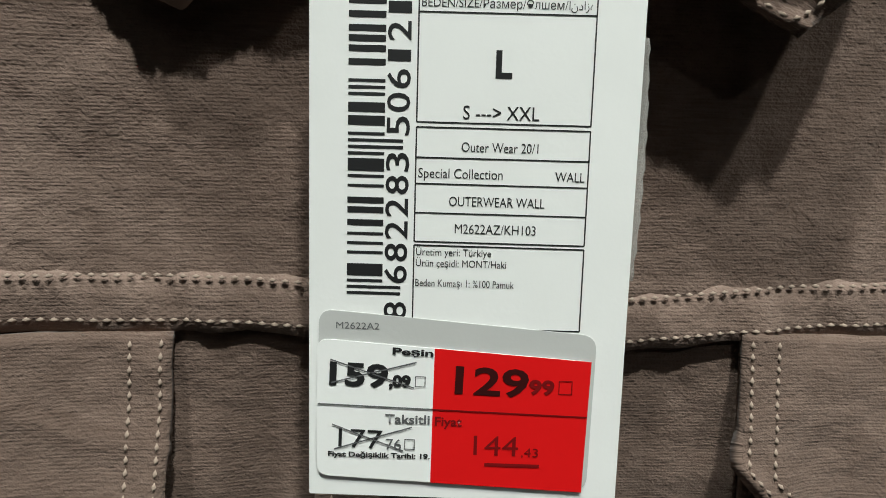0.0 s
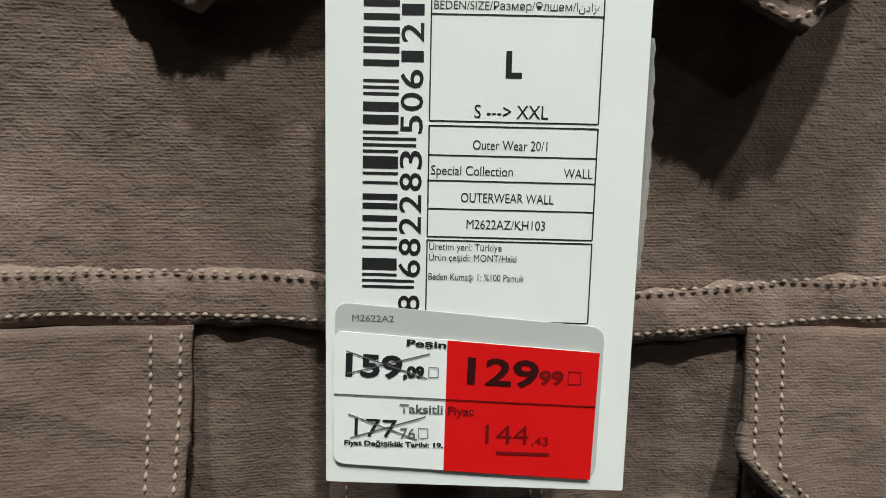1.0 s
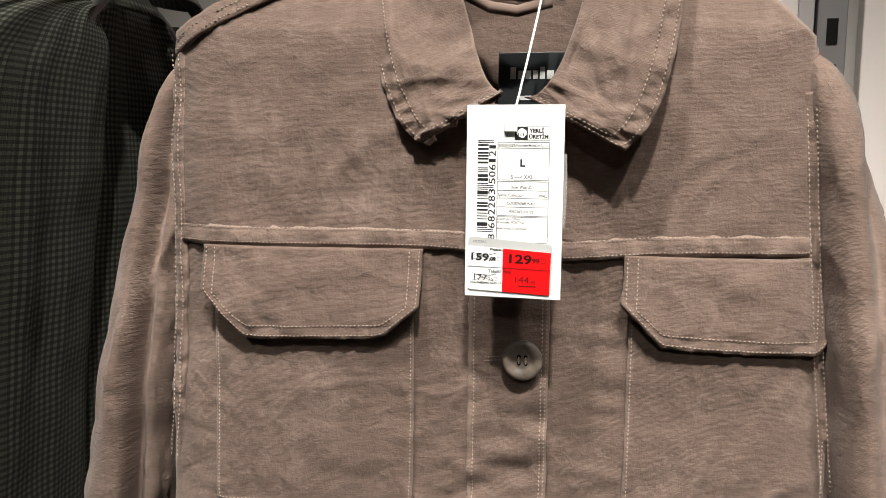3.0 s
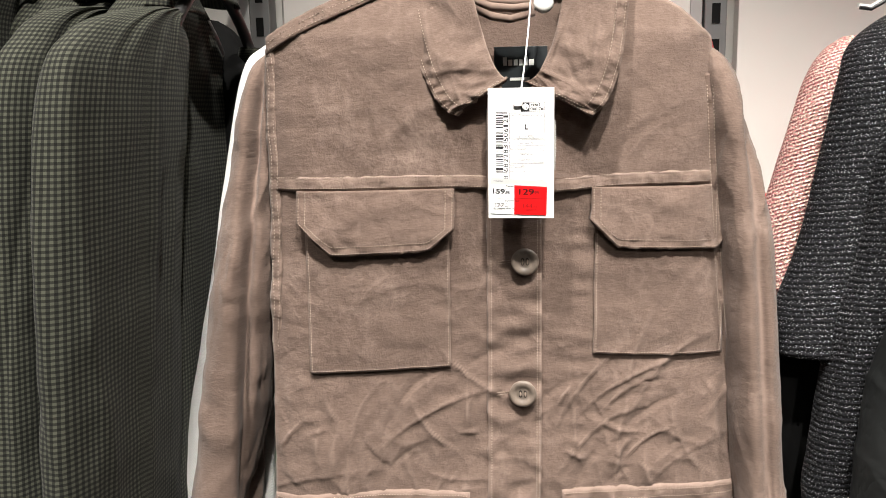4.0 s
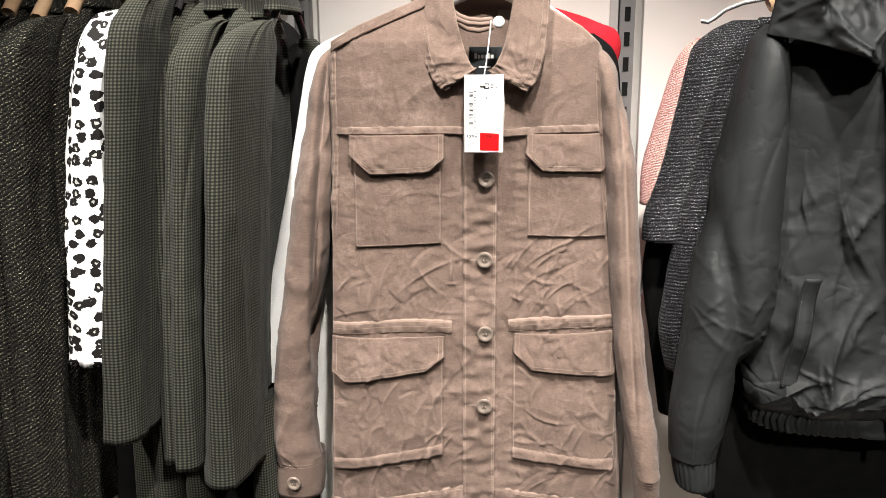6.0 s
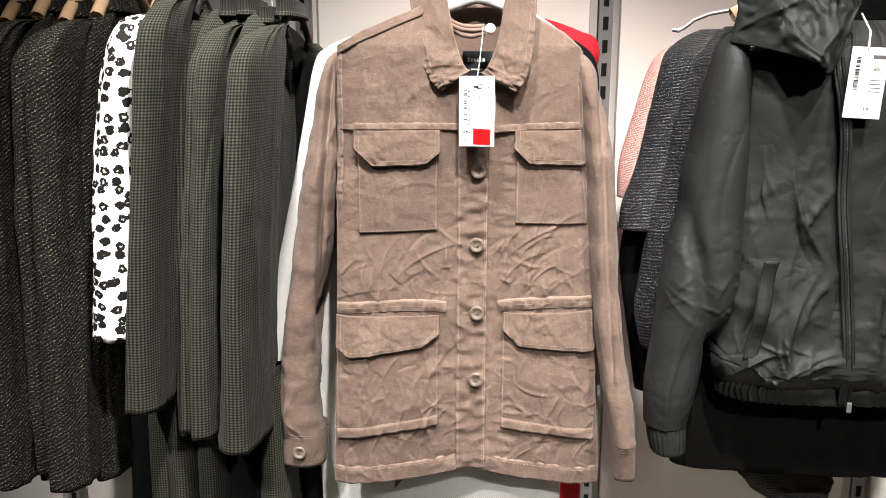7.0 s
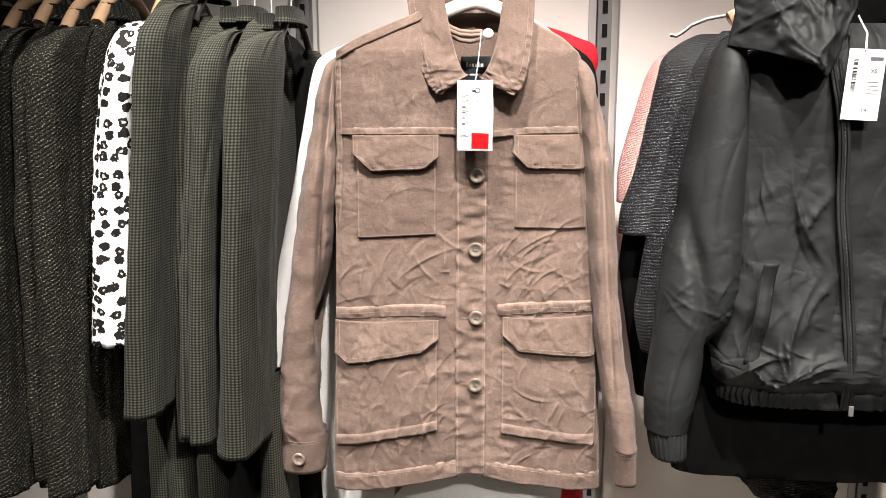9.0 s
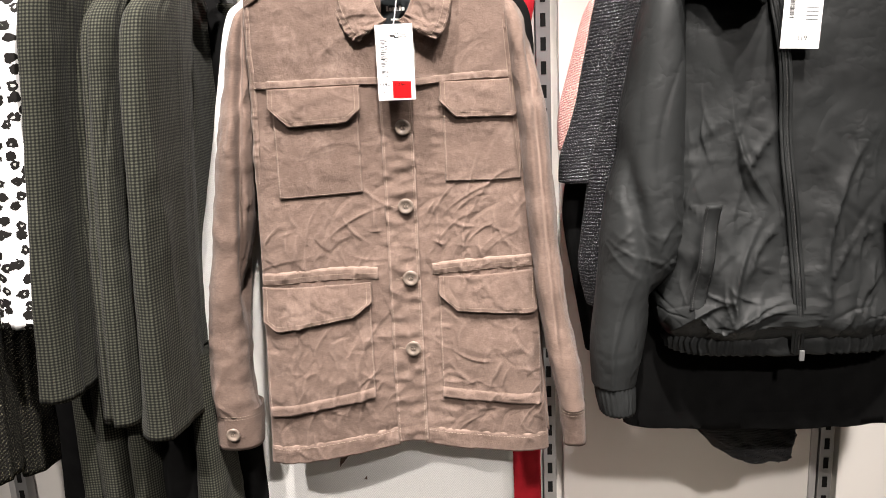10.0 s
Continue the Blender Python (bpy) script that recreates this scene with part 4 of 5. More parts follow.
def bar(name, x0, x1, z0, z1, mat, parent, y=None, slope=0.0):
    y = TY - 0.00008 if y is None else y
    d = slope * (x1 - x0)
    return link_mesh(name, [(x0, y, TZ + z0), (x1, y, TZ + z0 + d), (x1, y, TZ + z1 + d), (x0, y, TZ + z1)], [(0, 1, 2, 3)], mat, parent, smooth=False)


card = poly("card", [(-0.0300, 0.0), (0.0300, 0.0), (0.0300, 0.1185), (-0.0300, 0.1185)], TY, CARD, tag, 0.0005, 0.0006)
LW = 0.00026


def frame_box(x0, x1, z0, z1, rows=(), bottom=True):
    for z in (z1, *rows) + ((z0,) if bottom else ()):
        bar("printed_line", x0, x1, z - LW / 2, z + LW / 2, INK, card)
    for x in (x0, x1):
        bar("printed_line", x - LW / 2, x + LW / 2, z0, z1, INK, card)


frame_box(-0.0104, 0.0212, 0.0729, 0.0958, (0.0923,))
frame_box(-0.0104, 0.0212, 0.0509, 0.0720, (0.0665, 0.0617, 0.0563))
frame_box(-0.0104, 0.0212, 0.0345, 0.0502)
words("BEDEN/SIZE/Размер/Өлшем/", -0.0099, 0.0160, 0.0932, 0.0015, INK, card)
words("اندازه", 0.0162, 0.0206, 0.0932, 0.0015, INK, card)
words("L", 0.0036, 0.0066, 0.0812, 0.0046, INK, card, bold=0.00025)
words("S ---> XXL", -0.0020, 0.0118, 0.0736, 0.0025, INK, card)
words("Outer Wear 20/1", -0.0021, 0.0119, 0.0677, 0.0018, INK, card)
words("Special Collection", -0.0099, 0.0056, 0.0628, 0.0018, INK, card)
words("WALL", 0.0152, 0.0206, 0.0627, 0.0018, INK, card)
words("OUTERWEAR WALL", -0.0041, 0.0135, 0.0577, 0.0018, INK, card)
words("M2622AZ/KH103", -0.0029, 0.0121, 0.0526, 0.0018, INK, card)
words("Üretim yeri: Türkiye", -0.0100, 0.0040, 0.0483, 0.0014, INK, card)
words("Ürün çeşidi: MONT/Haki", -0.0100, 0.0069, 0.0462, 0.0014, INK, card)
words("Beden Kumaşı 1: %100 Pamuk", -0.0100, 0.0085, 0.0424, 0.0014, INK, card)
# domestic-made mark: a dark block with a light shape, and two words
frame_box(0.0, 0.0212, 0.0972, 0.1052)
bar("mark", 0.0, 0.0078, 0.0972, 0.1052, INK, card)
poly("mark", [(0.0006, 0.1012), (0.0030, 0.0990), (0.0052, 0.0984), (0.0072, 0.1006), (0.0070, 0.1030), (0.0040, 0.1046), (0.0022, 0.1034)], TY - 0.00016, CARD, card, 0.0007, 0.00004)
for k in range(3):
    bar("mark", 0.0018 + k * 0.0016, 0.0023 + k * 0.0016, 0.0994, 0.1012, INK, card, TY - 0.00022, 0.8)
words("YERLİ", 0.0086, 0.0176, 0.1018, 0.0022, INK, card, bold=0.00012)
words("ÜRETİM", 0.0086, 0.0203, 0.0982, 0.0022, INK, card, bold=0.00012)
# barcode, read from the foot upwards
ODD = ("0001101", "0011001", "0010011", "0111101", "0100011", "0110001", "0101111", "0111011", "0110111", "0001011")
CODE = "8682283506121"
PARITY = "LGLGGL"
bits = "101"
for d, p in zip(CODE[1:7], PARITY):
    o = ODD[int(d)]
    bits += o if p == "L" else "".join("1" if c == "0" else "0" for c in o)[::-1]
bits += "01010"
for d in CODE[7:]:
    bits += "".join("1" if c == "0" else "0" for c in ODD[int(d)])
bits += "101"
M = (0.0970 - 0.0405) / 95
i = 0
while i < 95:
    if bits[i] == "1":
        j = i
        while j < 95 and bits[j] == "1":
            j += 1
        guard = i < 3 or i >= 92 or 45 <= i < 50
        bar("barcode_bar", -0.0229, -0.0128 if guard else -0.0162, 0.0405 + i * M + 0.00003, 0.0405 + j * M - 0.00003, INK, card)
        i = j
    else:
        i += 1


def digits_up(s, z0, z1, x_base, cap):
    """Figures turned a quarter, reading upwards."""
    ob = text_mesh("barcode_figure", s, cap / 0.70, 0, 0, 0, INK, card, bold=0.00004)
    me = ob.data
    xs = [v.co.x for v in me.vertices]
    k = (z1 - z0) / (max(xs) - min(xs))
    me.transform(Matrix.Translation((x_base, TY - 0.00008, TZ + z0)) @ Matrix.Rotation(radians(-90), 4, "Y") @ Matrix.Diagonal((k, 1, 1, 1)) @ Matrix.Translation((-min(xs), 0, 0)))


digits_up("8", 0.0358, 0.0392, -0.0117, 0.0042)
for group, z0 in (("682283", 0.0428), ("506121", 0.0704)):
    for k, c in enumerate(group):
        w = 0.0020 if c == "1" else 0.0034
        digits_up(c, z0 + 0.0042 * k + (0.0006 if c == "1" else 0), z0 + 0.0042 * k + (0.0006 if c == "1" else 0) + w, -0.0117, 0.0042)

# older grey sticker and the sale sticker over it
Y1, Y2 = TY - 0.0003, TY - 0.0006
old = poly("old_sticker", [(-0.0281, 0.0040), (0.0242, 0.0025), (0.0246, 0.0338), (-0.0281, 0.0375)], Y1, GREY_PAPER, tag, 0.003, 0.00022, "grey older price sticker")
words("M2622A2", -0.0248, -0.0166, 0.0338, 0.0013, GREY_INK, old, Y1 - 0.00008)
sale = poly("sale_sticker", [(-0.0284, 0.0042), (0.0232, 0.0024), (0.0238, 0.0288), (-0.0284, 0.0318)], Y2, STICKER, tag, 0.0024, 0.00022)
redp = poly("red_field", [(-0.0062, 0.0034), (0.0232, 0.0024), (0.0238, 0.0288), (-0.0060, 0.0305)], Y2 - 0.00006, RED_INK, sale, 0.0, 0.00004, "glossy red price field")
YS = Y2 - 0.00018
bar("printed_line", -0.0282, -0.0062, 0.0187, 0.0190, GREY_INK, sale, YS, -0.02)
bar("printed_line", -0.0062, 0.0235, 0.01825, 0.01855, DARK_RED, sale, YS, -0.02)
words("159", -0.0260, -0.0148, 0.0229, 0.0044, INK, sale, YS, 0.00018, turn=-1.5)
words(",09", -0.0146, -0.0104, 0.0228, 0.0022, INK, sale, YS, 0.00016)
words("129", -0.0020, 0.0120, 0.0219, 0.0053, DEEP_RED, sale, YS, 0.00018, turn=-1.5)
words("99", 0.0122, 0.0170, 0.0222, 0.0027, DARK_RED, sale, YS, 0.00014)
words("Peşin", -0.0140, -0.0062, 0.0292, 0.0013, INK, sale, YS, 0.00006, turn=-2)
words("Taksitli", -0.0152, -0.0066, 0.0154, 0.0018, GREY_INK, sale, YS, 0.00005)
words("Fiyat", -0.0056, -0.0004, 0.0152, 0.0018, DARK_RED, sale, YS, 0.00005)
words("177", -0.0242, -0.0157, 0.0103, 0.0038, INK, sale, YS, turn=-1.5)
words("76", -0.0150, -0.0120, 0.0100, 0.0022, GREY_INK, sale, YS)
words("144", 0.0020, 0.0106, 0.0095, 0.0040, DARK_RED, sale, YS)
words(",43", 0.0112, 0.0145, 0.0094, 0.0018, DARK_RED, sale, YS)
words("Fiyat Değişiklik Tarihi: 19.", -0.0262, -0.0064, 0.0083, 0.0010, INK, sale, YS, 0.00005)
bar("blurred_line", 0.0042, 0.0148, 0.0072, 0.0079, DARK_RED, sale, YS)
for x0, x1, z0, m in ((-0.0096, -0.0076, 0.0228, GREY_INK), (0.0178, 0.0204, 0.0222, DARK_RED), (-0.0114, -0.0094, 0.0101, GREY_INK)):
    h = x1 - x0
    for a in ((x0, x1, z0, z0 + 0.00016), (x0, x1, z0 + h, z0 + h + 0.00016), (x0, x0 + 0.00016, z0, z0 + h), (x1 - 0.00016, x1, z0, z0 + h + 0.00016)):
        bar("printed_square", *a, m, sale, YS)
for x0, z0, x1, z1 in ((-0.0258, 0.0278, -0.0098, 0.0226), (-0.0256, 0.0232, -0.0094, 0.0277), (-0.0254, 0.0148, -0.0116, 0.0098), (-0.0250, 0.0098, -0.0100, 0.0147)):
    bar("crossing_stroke", x0, x1, z0 - 0.00014, z0 + 0.00014, GREY_INK, sale, YS - 0.00005, (z1 - z0) / (x1 - x0))
# white cord with its plastic seal
seal = part("seal", box(-0.0065, 0.0015, TY - 0.0022, TY - 0.0002, TZ + 0.1020, TZ + 0.1110, 0.0006), WHITE_PLASTIC, tag, "small white plastic cord seal")
bend("cord", [(-0.0010, TY - 0.0015, TZ + 0.110), (0.0005, TY + 0.0003, TZ + 0.1190)] + arc((0.0006, TY + 0.001, TZ + 0.1195), (0.0075, 0.212, 1.632), (0.001, -0.004, 0.0), 14), 0.00075, CORD, tag)
strip = Nodes("clear_film", 0.15)
strip.bsdf.inputs["Transmission Weight"].default_value = 0.0
strip.bsdf.inputs["Alpha"].default_value = 0.35
strip.colour((0.6, 0.58, 0.55))
P = np.array([[(0.026 + (0.0052 + 0.0008 * math.sin(3 * v)) * u + 0.0002 * math.sin(91 * v + 9 * u), TY + 0.0035 - 0.001 * u, TZ + 0.044 + 0.045 * v) for u in np.linspace(0, 1, 5)] for v in np.linspace(0, 1, 24)])
sheet("film_strip", P, strip.mat, tag, 0.0002, "clear plastic film strip behind the card")


# ---- garments hung side-on at the rack ----
rail = tagged(bend("rack_rail", [(-1.9, 0.30, 1.78), (-0.45, 0.30, 1.78)], 0.0125, STEEL), "round steel clothes rail fixed to the wall", "clothes rail")
for x in (-1.11, -0.43):
    bm = box(x - 0.008, x + 0.008, 0.285, YW, 1.765, 1.795, 0.002)
    tagged(part("rail_bracket", bm, STEEL), "steel bracket between the upright and rail", "bracket", "rail brackets")


def fold_fn(seed, amp=1.0, z0=0.8, z1=1.6, n=14):
    folds = make_creases(seed, n, 0.0, 0.7, z0, z1, 0.24, 0.009, 0.011 * amp, 1.54, 0.08)

    def fn(U, Z, X):
        return crease_height(U, Z, folds) + amp * (0.013 * crumple(U, Z * 0.11, seed * 0.37, 0.06, 2) - 0.007 + 0.002 * fnoise(U, Z, 0.04, seed + 2))
    return fn


def side_garment(name, label, category, group, x, mat, top, cuff_z, hem_z, sw=0.048, y0=0.035, lean=-0.10, seed=1, amp=1.0, inner=None, hang=WOOD, back=0.0, wide=0.62, deep=0.085):
    """A garment hung side-on: one sleeve, flat and narrow, towards the aisle, the body edge-on behind it."""
    g = empty(name, label, category, group)
    h = top - cuff_z
    xs, cy = x - sw * (1 - wide), y0 + deep
    tube("sleeve", [(xs + 0.018, cy + 0.100, top + 0.014, 0.008, 0.030), (xs + 0.013, cy + 0.062, top + 0.004, sw * wide * 0.55, 0.055), (xs + 0.008, cy + 0.030, top - 0.022, sw * wide * 0.80, deep * 0.85),
                    (xs + 0.003, cy + 0.008, top - 0.075, sw * wide * 0.94, deep), (xs + lean * 0.25, cy, top - h * 0.35, sw * wide, deep), (xs + lean * 0.6, cy - 0.004, top - h * 0.65, sw * wide * 1.05, deep * 0.95), (xs + lean * 0.9, cy - 0.012, cuff_z, sw * wide * 1.22, deep * 0.80)],
         mat, g, 96, wrinkle=fold_fn(seed, amp, cuff_z, top), caps=(True, False), power=2.7)
    tube("body", [(x + 0.005 - back, 0.300, top + 0.045, 0.018, 0.050), (x + 0.004 - back, 0.300, top + 0.020, 0.024, 0.100), (x + 0.002 - back, 0.300, top - 0.03, 0.027, 0.150), (x - back, 0.300, top - 0.15, 0.030, 0.180),
                  (x - 0.008 - back, 0.300, (top + hem_z) / 2, 0.032, 0.190), (x - 0.020 - back, 0.300, hem_z, 0.036, 0.195)],
         inner or mat, g, 90, wrinkle=fold_fn(seed + 5, amp, hem_z, top), caps=(True, False))
    tube("sleeve", [(x + 0.005, 0.455, top - 0.01, 0.014, 0.04), (x, 0.500, top - 0.08, sw * 0.9, 0.055), (x + lean * 0.5, 0.520, (top + cuff_z) / 2, sw, 0.05), (x + lean, 0.520, cuff_z, sw, 0.045)],
         mat, g, 24, caps=(True, False))
    tube("collar", [(x + 0.008, 0.290, top + 0.062, 0.014, 0.045), (x + 0.008, 0.290, top + 0.050, 0.019, 0.060), (x + 0.008, 0.295, top + 0.030, 0.024, 0.080)], mat, g, 28)
    k = empty("coat_hanger", "shaped beech wood hanger carrying the garment on the rail" if hang is WOOD else "black plastic hanger carrying the garment on the rail", "hanger", "hangers on the rail")
    pts = [(x + 0.008, 0.200 + 0.23 * t, top + (0.085 if hang is WOOD else 0.050) - 0.065 * (2 * t - 1) ** 2) for t in np.linspace(0, 1, 16)]
    bend("arm", pts, 0.012 if hang is WOOD else 0.007, hang, k)
    top_y = 0.30
    bend("hook", [(x + 0.008, top_y, top + 0.06), (x + 0.008, top_y, 1.772)] + [(x + 0.008, top_y + 0.0 + 0.021 * math.sin(t), 1.774 + 0.021 * (1 - math.cos(t)) - 0.0) for t in np.linspace(0.3, 4.0, 12)], 0.0018, STEEL, k)
    return g


TW = "black boucle knit coat with pale flecks, hanging side-on at the rail"
for k, x in enumerate((-0.93, -0.86, -0.800, -0.750, -0.690)):
    side_garment("knit_coat", TW, "coat", "black flecked knit coats", x, TWEED, 1.632 - 0.010 * (k % 2), 0.815 + 0.01 * (k % 2), 0.79, 0.040 + 0.010 * (k == 4), lean=-0.03, seed=70 + k, amp=1.0, wide=0.62, y0=0.02 + 0.04 * (k % 2))
side_garment("blouse", "white blouse with black leopard spots, hanging between coats", "blouse", "", -0.580, LEOPARD, 1.640, 1.094, 1.07, 0.046, lean=-0.05, seed=81, amp=1.0, wide=0.85, deep=0.06, y0=0.040)
CK = "green-grey small-check blazer with long sleeves, hanging side-on at the rail"
for k, (x, top, cz, sw, y0) in enumerate(((-0.510, 1.668, 0.972, 0.044, 0.010), (-0.463, 1.622, 0.910, 0.034, 0.080), (-0.430, 1.624, 0.915, 0.036, 0.040), (-0.398, 1.610, 0.912, 0.030, 0.095), (-0.360, 1.622, 0.902, 0.045, 0.004))):
    side_garment("check_blazer", CK, "blazer", "small-check blazers on the rail", x, GINGHAM, top, cz, cz - 0.015, sw, lean=-0.06 if k == 0 else -0.045, seed=90 + k, amp=0.8, inner=GINGHAM, hang=DARK_STEEL, y0=y0, back=0.045 if k == 4 else 0.05, wide=0.68 if k == 4 else 0.62, deep=0.120 if k == 4 else 0.085)
def trousers(x, z_top, z_bot, mat, label, group, seed, depths=(0.20, 0.36)):
    g = empty("trousers", label, "trousers", group)
    for dy in depths:
        tube("leg", [(x, dy, z_top, 0.026, 0.06), (x, dy, z_top - 0.10, 0.032, 0.07), (x - 0.005, dy, (z_top + z_bot) / 2, 0.038, 0.07), (x - 0.01, dy - 0.01, z_bot, 0.038, 0.065)], mat, g, 32, wrinkle=fold_fn(seed, 0.9, z_bot, z_top), caps=(True, False))
    return g


trousers(-0.560, 1.06, 0.10, GINGHAM, "small-check trousers hanging below the blazers", "check trousers", 111)
trousers(-0.610, 1.00, 0.10, GINGHAM, "small-check trousers hanging below the blazers", "check trousers", 123, (0.22, 0.38))
trousers(-0.655, 1.02, 0.10, BLACK, "plain black trousers hanging below the coats", "black trousers", 125, (0.24, 0.40))
trousers(-0.505, 1.06, 0.10, GINGHAM, "small-check trousers hanging below the blazers", "check trousers", 113)
trousers(-0.385, 1.00, 0.10, GINGHAM, "small-check trousers hanging below the blazers", "check trousers", 115)
trousers(-0.445, 1.06, 0.10, BLACK, "plain black trousers hanging below the blazers", "black trousers", 117)
trousers(-0.345, 1.00, 0.10, BLACK, "plain black trousers hanging below the blazers", "black trousers", 119, (0.30, 0.46))
trousers(-0.400, 1.00, 0.10, BLACK, "plain black trousers hanging below the blazers", "black trousers", 121, (0.25, 0.42))


# ---- garments behind the brown jacket, hung face-on ----
def face_garment(name, label, category, cx, y, top, hem, half, depth, mat, seed, sleeve_to, sleeve_out, neck=0.075, amp=1.0, group="", sh=None, sw=0.045, sleeves=(-1, 1)):
    """A garment hung facing the aisle: body and two sleeves."""
    g = empty(name, label, category, group)
    sh = sh or half
    body_rows = [(cx, y + 0.02, top + 0.050, neck * 0.9, depth * 0.5), (cx, y + 0.015, top + 0.032, neck * 1.25, depth * 0.7), (cx, y + 0.01, top - 0.01, sh * 0.80, depth * 0.85), (cx, y, top - 0.05, sh * 0.98, depth), (cx, y, top - 0.20, half * 0.97, depth),
                 (cx, y, (top + hem) / 2, half, depth), (cx, y - 0.005, hem, half * 1.03, depth * 0.95)]
    tube("body", body_rows, mat, g, 130, wrinkle=fold_fn(seed, amp, hem, top, 20), caps=(True, False), power=2.8)
    if not sleeves:
        tube("hem_band", [(cx, y - 0.005, hem + 0.030, half * 1.035, depth * 0.98), (cx, y - 0.005, hem + 0.012, half * 1.04, depth), (cx, y - 0.005, hem - 0.004, half * 1.035, depth * 0.98)], mat, g, 90, wrinkle=fold_fn(seed, amp, hem, top, 20), power=2.8)
    for s in sleeves:
        x0 = cx + s * sh * 0.90
        out = sleeve_out[0 if s < 0 else 1] if isinstance(sleeve_out, tuple) else sleeve_out
        tube("sleeve", [(x0 - s * 0.02, y + 0.005, top - 0.005, 0.018, depth * 0.6), (x0 + s * 0.016, y, top - 0.05, sw * 0.8, depth * 0.85), (x0 + s * (0.025 + out * 0.25), y, top - 0.18, sw, depth * 0.9),
                        (x0 + s * (0.03 + out * 0.7), y - 0.01, (top + sleeve_to) / 2, sw, depth * 0.85), (x0 + s * (0.03 + out), y - 0.03, sleeve_to, sw * 0.95, depth * 0.7)],
             mat, g, 64, wrinkle=fold_fn(seed + s * 3, amp * 0.7, sleeve_to, top), caps=(True, False))
    return g


coat = empty("white_coat", "white and grey herringbone wool coat hanging behind the brown jacket", "coat")
tube("body", [(-0.068, 0.318, 1.635, 0.068, 0.022), (-0.068, 0.316, 1.617, 0.095, 0.032), (-0.068, 0.314, 1.575, 0.185, 0.040), (-0.070, 0.310, 1.430, 0.225, 0.042), (-0.074, 0.292, 1.300, 0.240, 0.042), (-0.078, 0.286, 0.870, 0.252, 0.044), (-0.080, 0.286, 0.15, 0.256, 0.044)],
     WHITE_COAT, coat, 130, wrinkle=fold_fn(131, 0.5, 0.15, 1.6, 20), caps=(True, False), power=2.8)
for rows in ([(-0.215, 0.290, 1.618, 0.030), (-0.243, 0.285, 1.600, 0.040), (-0.262, 0.282, 1.575, 0.044), (-0.281, 0.278, 1.488, 0.046), (-0.308, 0.275, 1.349, 0.047), (-0.335, 0.272, 1.217, 0.048), (-0.360, 0.268, 1.092, 0.049), (-0.367, 0.262, 0.998, 0.048), (-0.365, 0.258, 0.926, 0.048), (-0.363, 0.254, 0.823, 0.047)],
             [(0.090, 0.310, 1.610, 0.025), (0.125, 0.308, 1.585, 0.038), (0.160, 0.305, 1.480, 0.044), (0.200, 0.300, 1.300, 0.044), (0.224, 0.290, 1.100, 0.044), (0.236, 0.280, 0.960, 0.040)]):
    tube("sleeve", [(x, y, z, rx, 0.020 if i == 0 else 0.034) for i, (x, y, z, rx) in enumerate(rows)], WHITE_COAT, coat, 70, wrinkle=fold_fn(133, 0.3, 0.8, 1.6), caps=(True, False))
face_garment("black_coat", "plain black coat hanging behind the check blazers", "coat", -0.475, 0.44, 1.600, 0.84, 0.130, 0.050, BLACK, 99, 1.0, 0.0, sh=0.155, sleeves=(), amp=0.5)
face_garment("black_jacket", "plain black jacket hanging behind the white coat", "jacket", -0.045, 0.45, 1.622, 1.00, 0.225, 0.045, BLACK, 137, 1.05, -0.02, sh=0.262, sw=0.03, amp=0.5)
face_garment("red_coat", "bright red wool coat hanging rearmost against the wall", "coat", -0.022, 0.57, 1.655, 0.25, 0.262, 0.045, RED_CLOTH, 141, 1.40, -0.02, sh=0.275, sleeves=(), amp=0.5)
part_strip = empty("cloth_belt", "brown cloth belt end hanging below the jacket hem", "belt")
P = np.array([[(-0.160 + 0.052 * u + 0.004 * math.sin(5 * v), 0.245 + 0.004 * math.sin(7 * v + 3 * u), 0.84 - 0.14 * v) for u in np.linspace(0, 1, 8)] for v in np.linspace(0, 1, 16)])
sheet("strap", P, BROWN, part_strip, 0.003)
arm = tagged(part("display_arm", box(-0.012, 0.004, 0.18, YW, 1.772, 1.784, 0.002), STEEL), "straight steel display arm holding face-on hangers", "display arm", "display arms")
arm2 = tagged(part("display_arm", box(0.632, 0.648, 0.08, YW, 1.772, 1.784, 0.002), STEEL), "straight steel display arm holding face-on hangers", "display arm", "display arms")


# ---- black windbreaker and the knitwear behind it ----
wind = empty("windbreaker", "black nylon hooded windbreaker with zip and elastic hem, hanging face-on", "jacket")
WC = 0.640
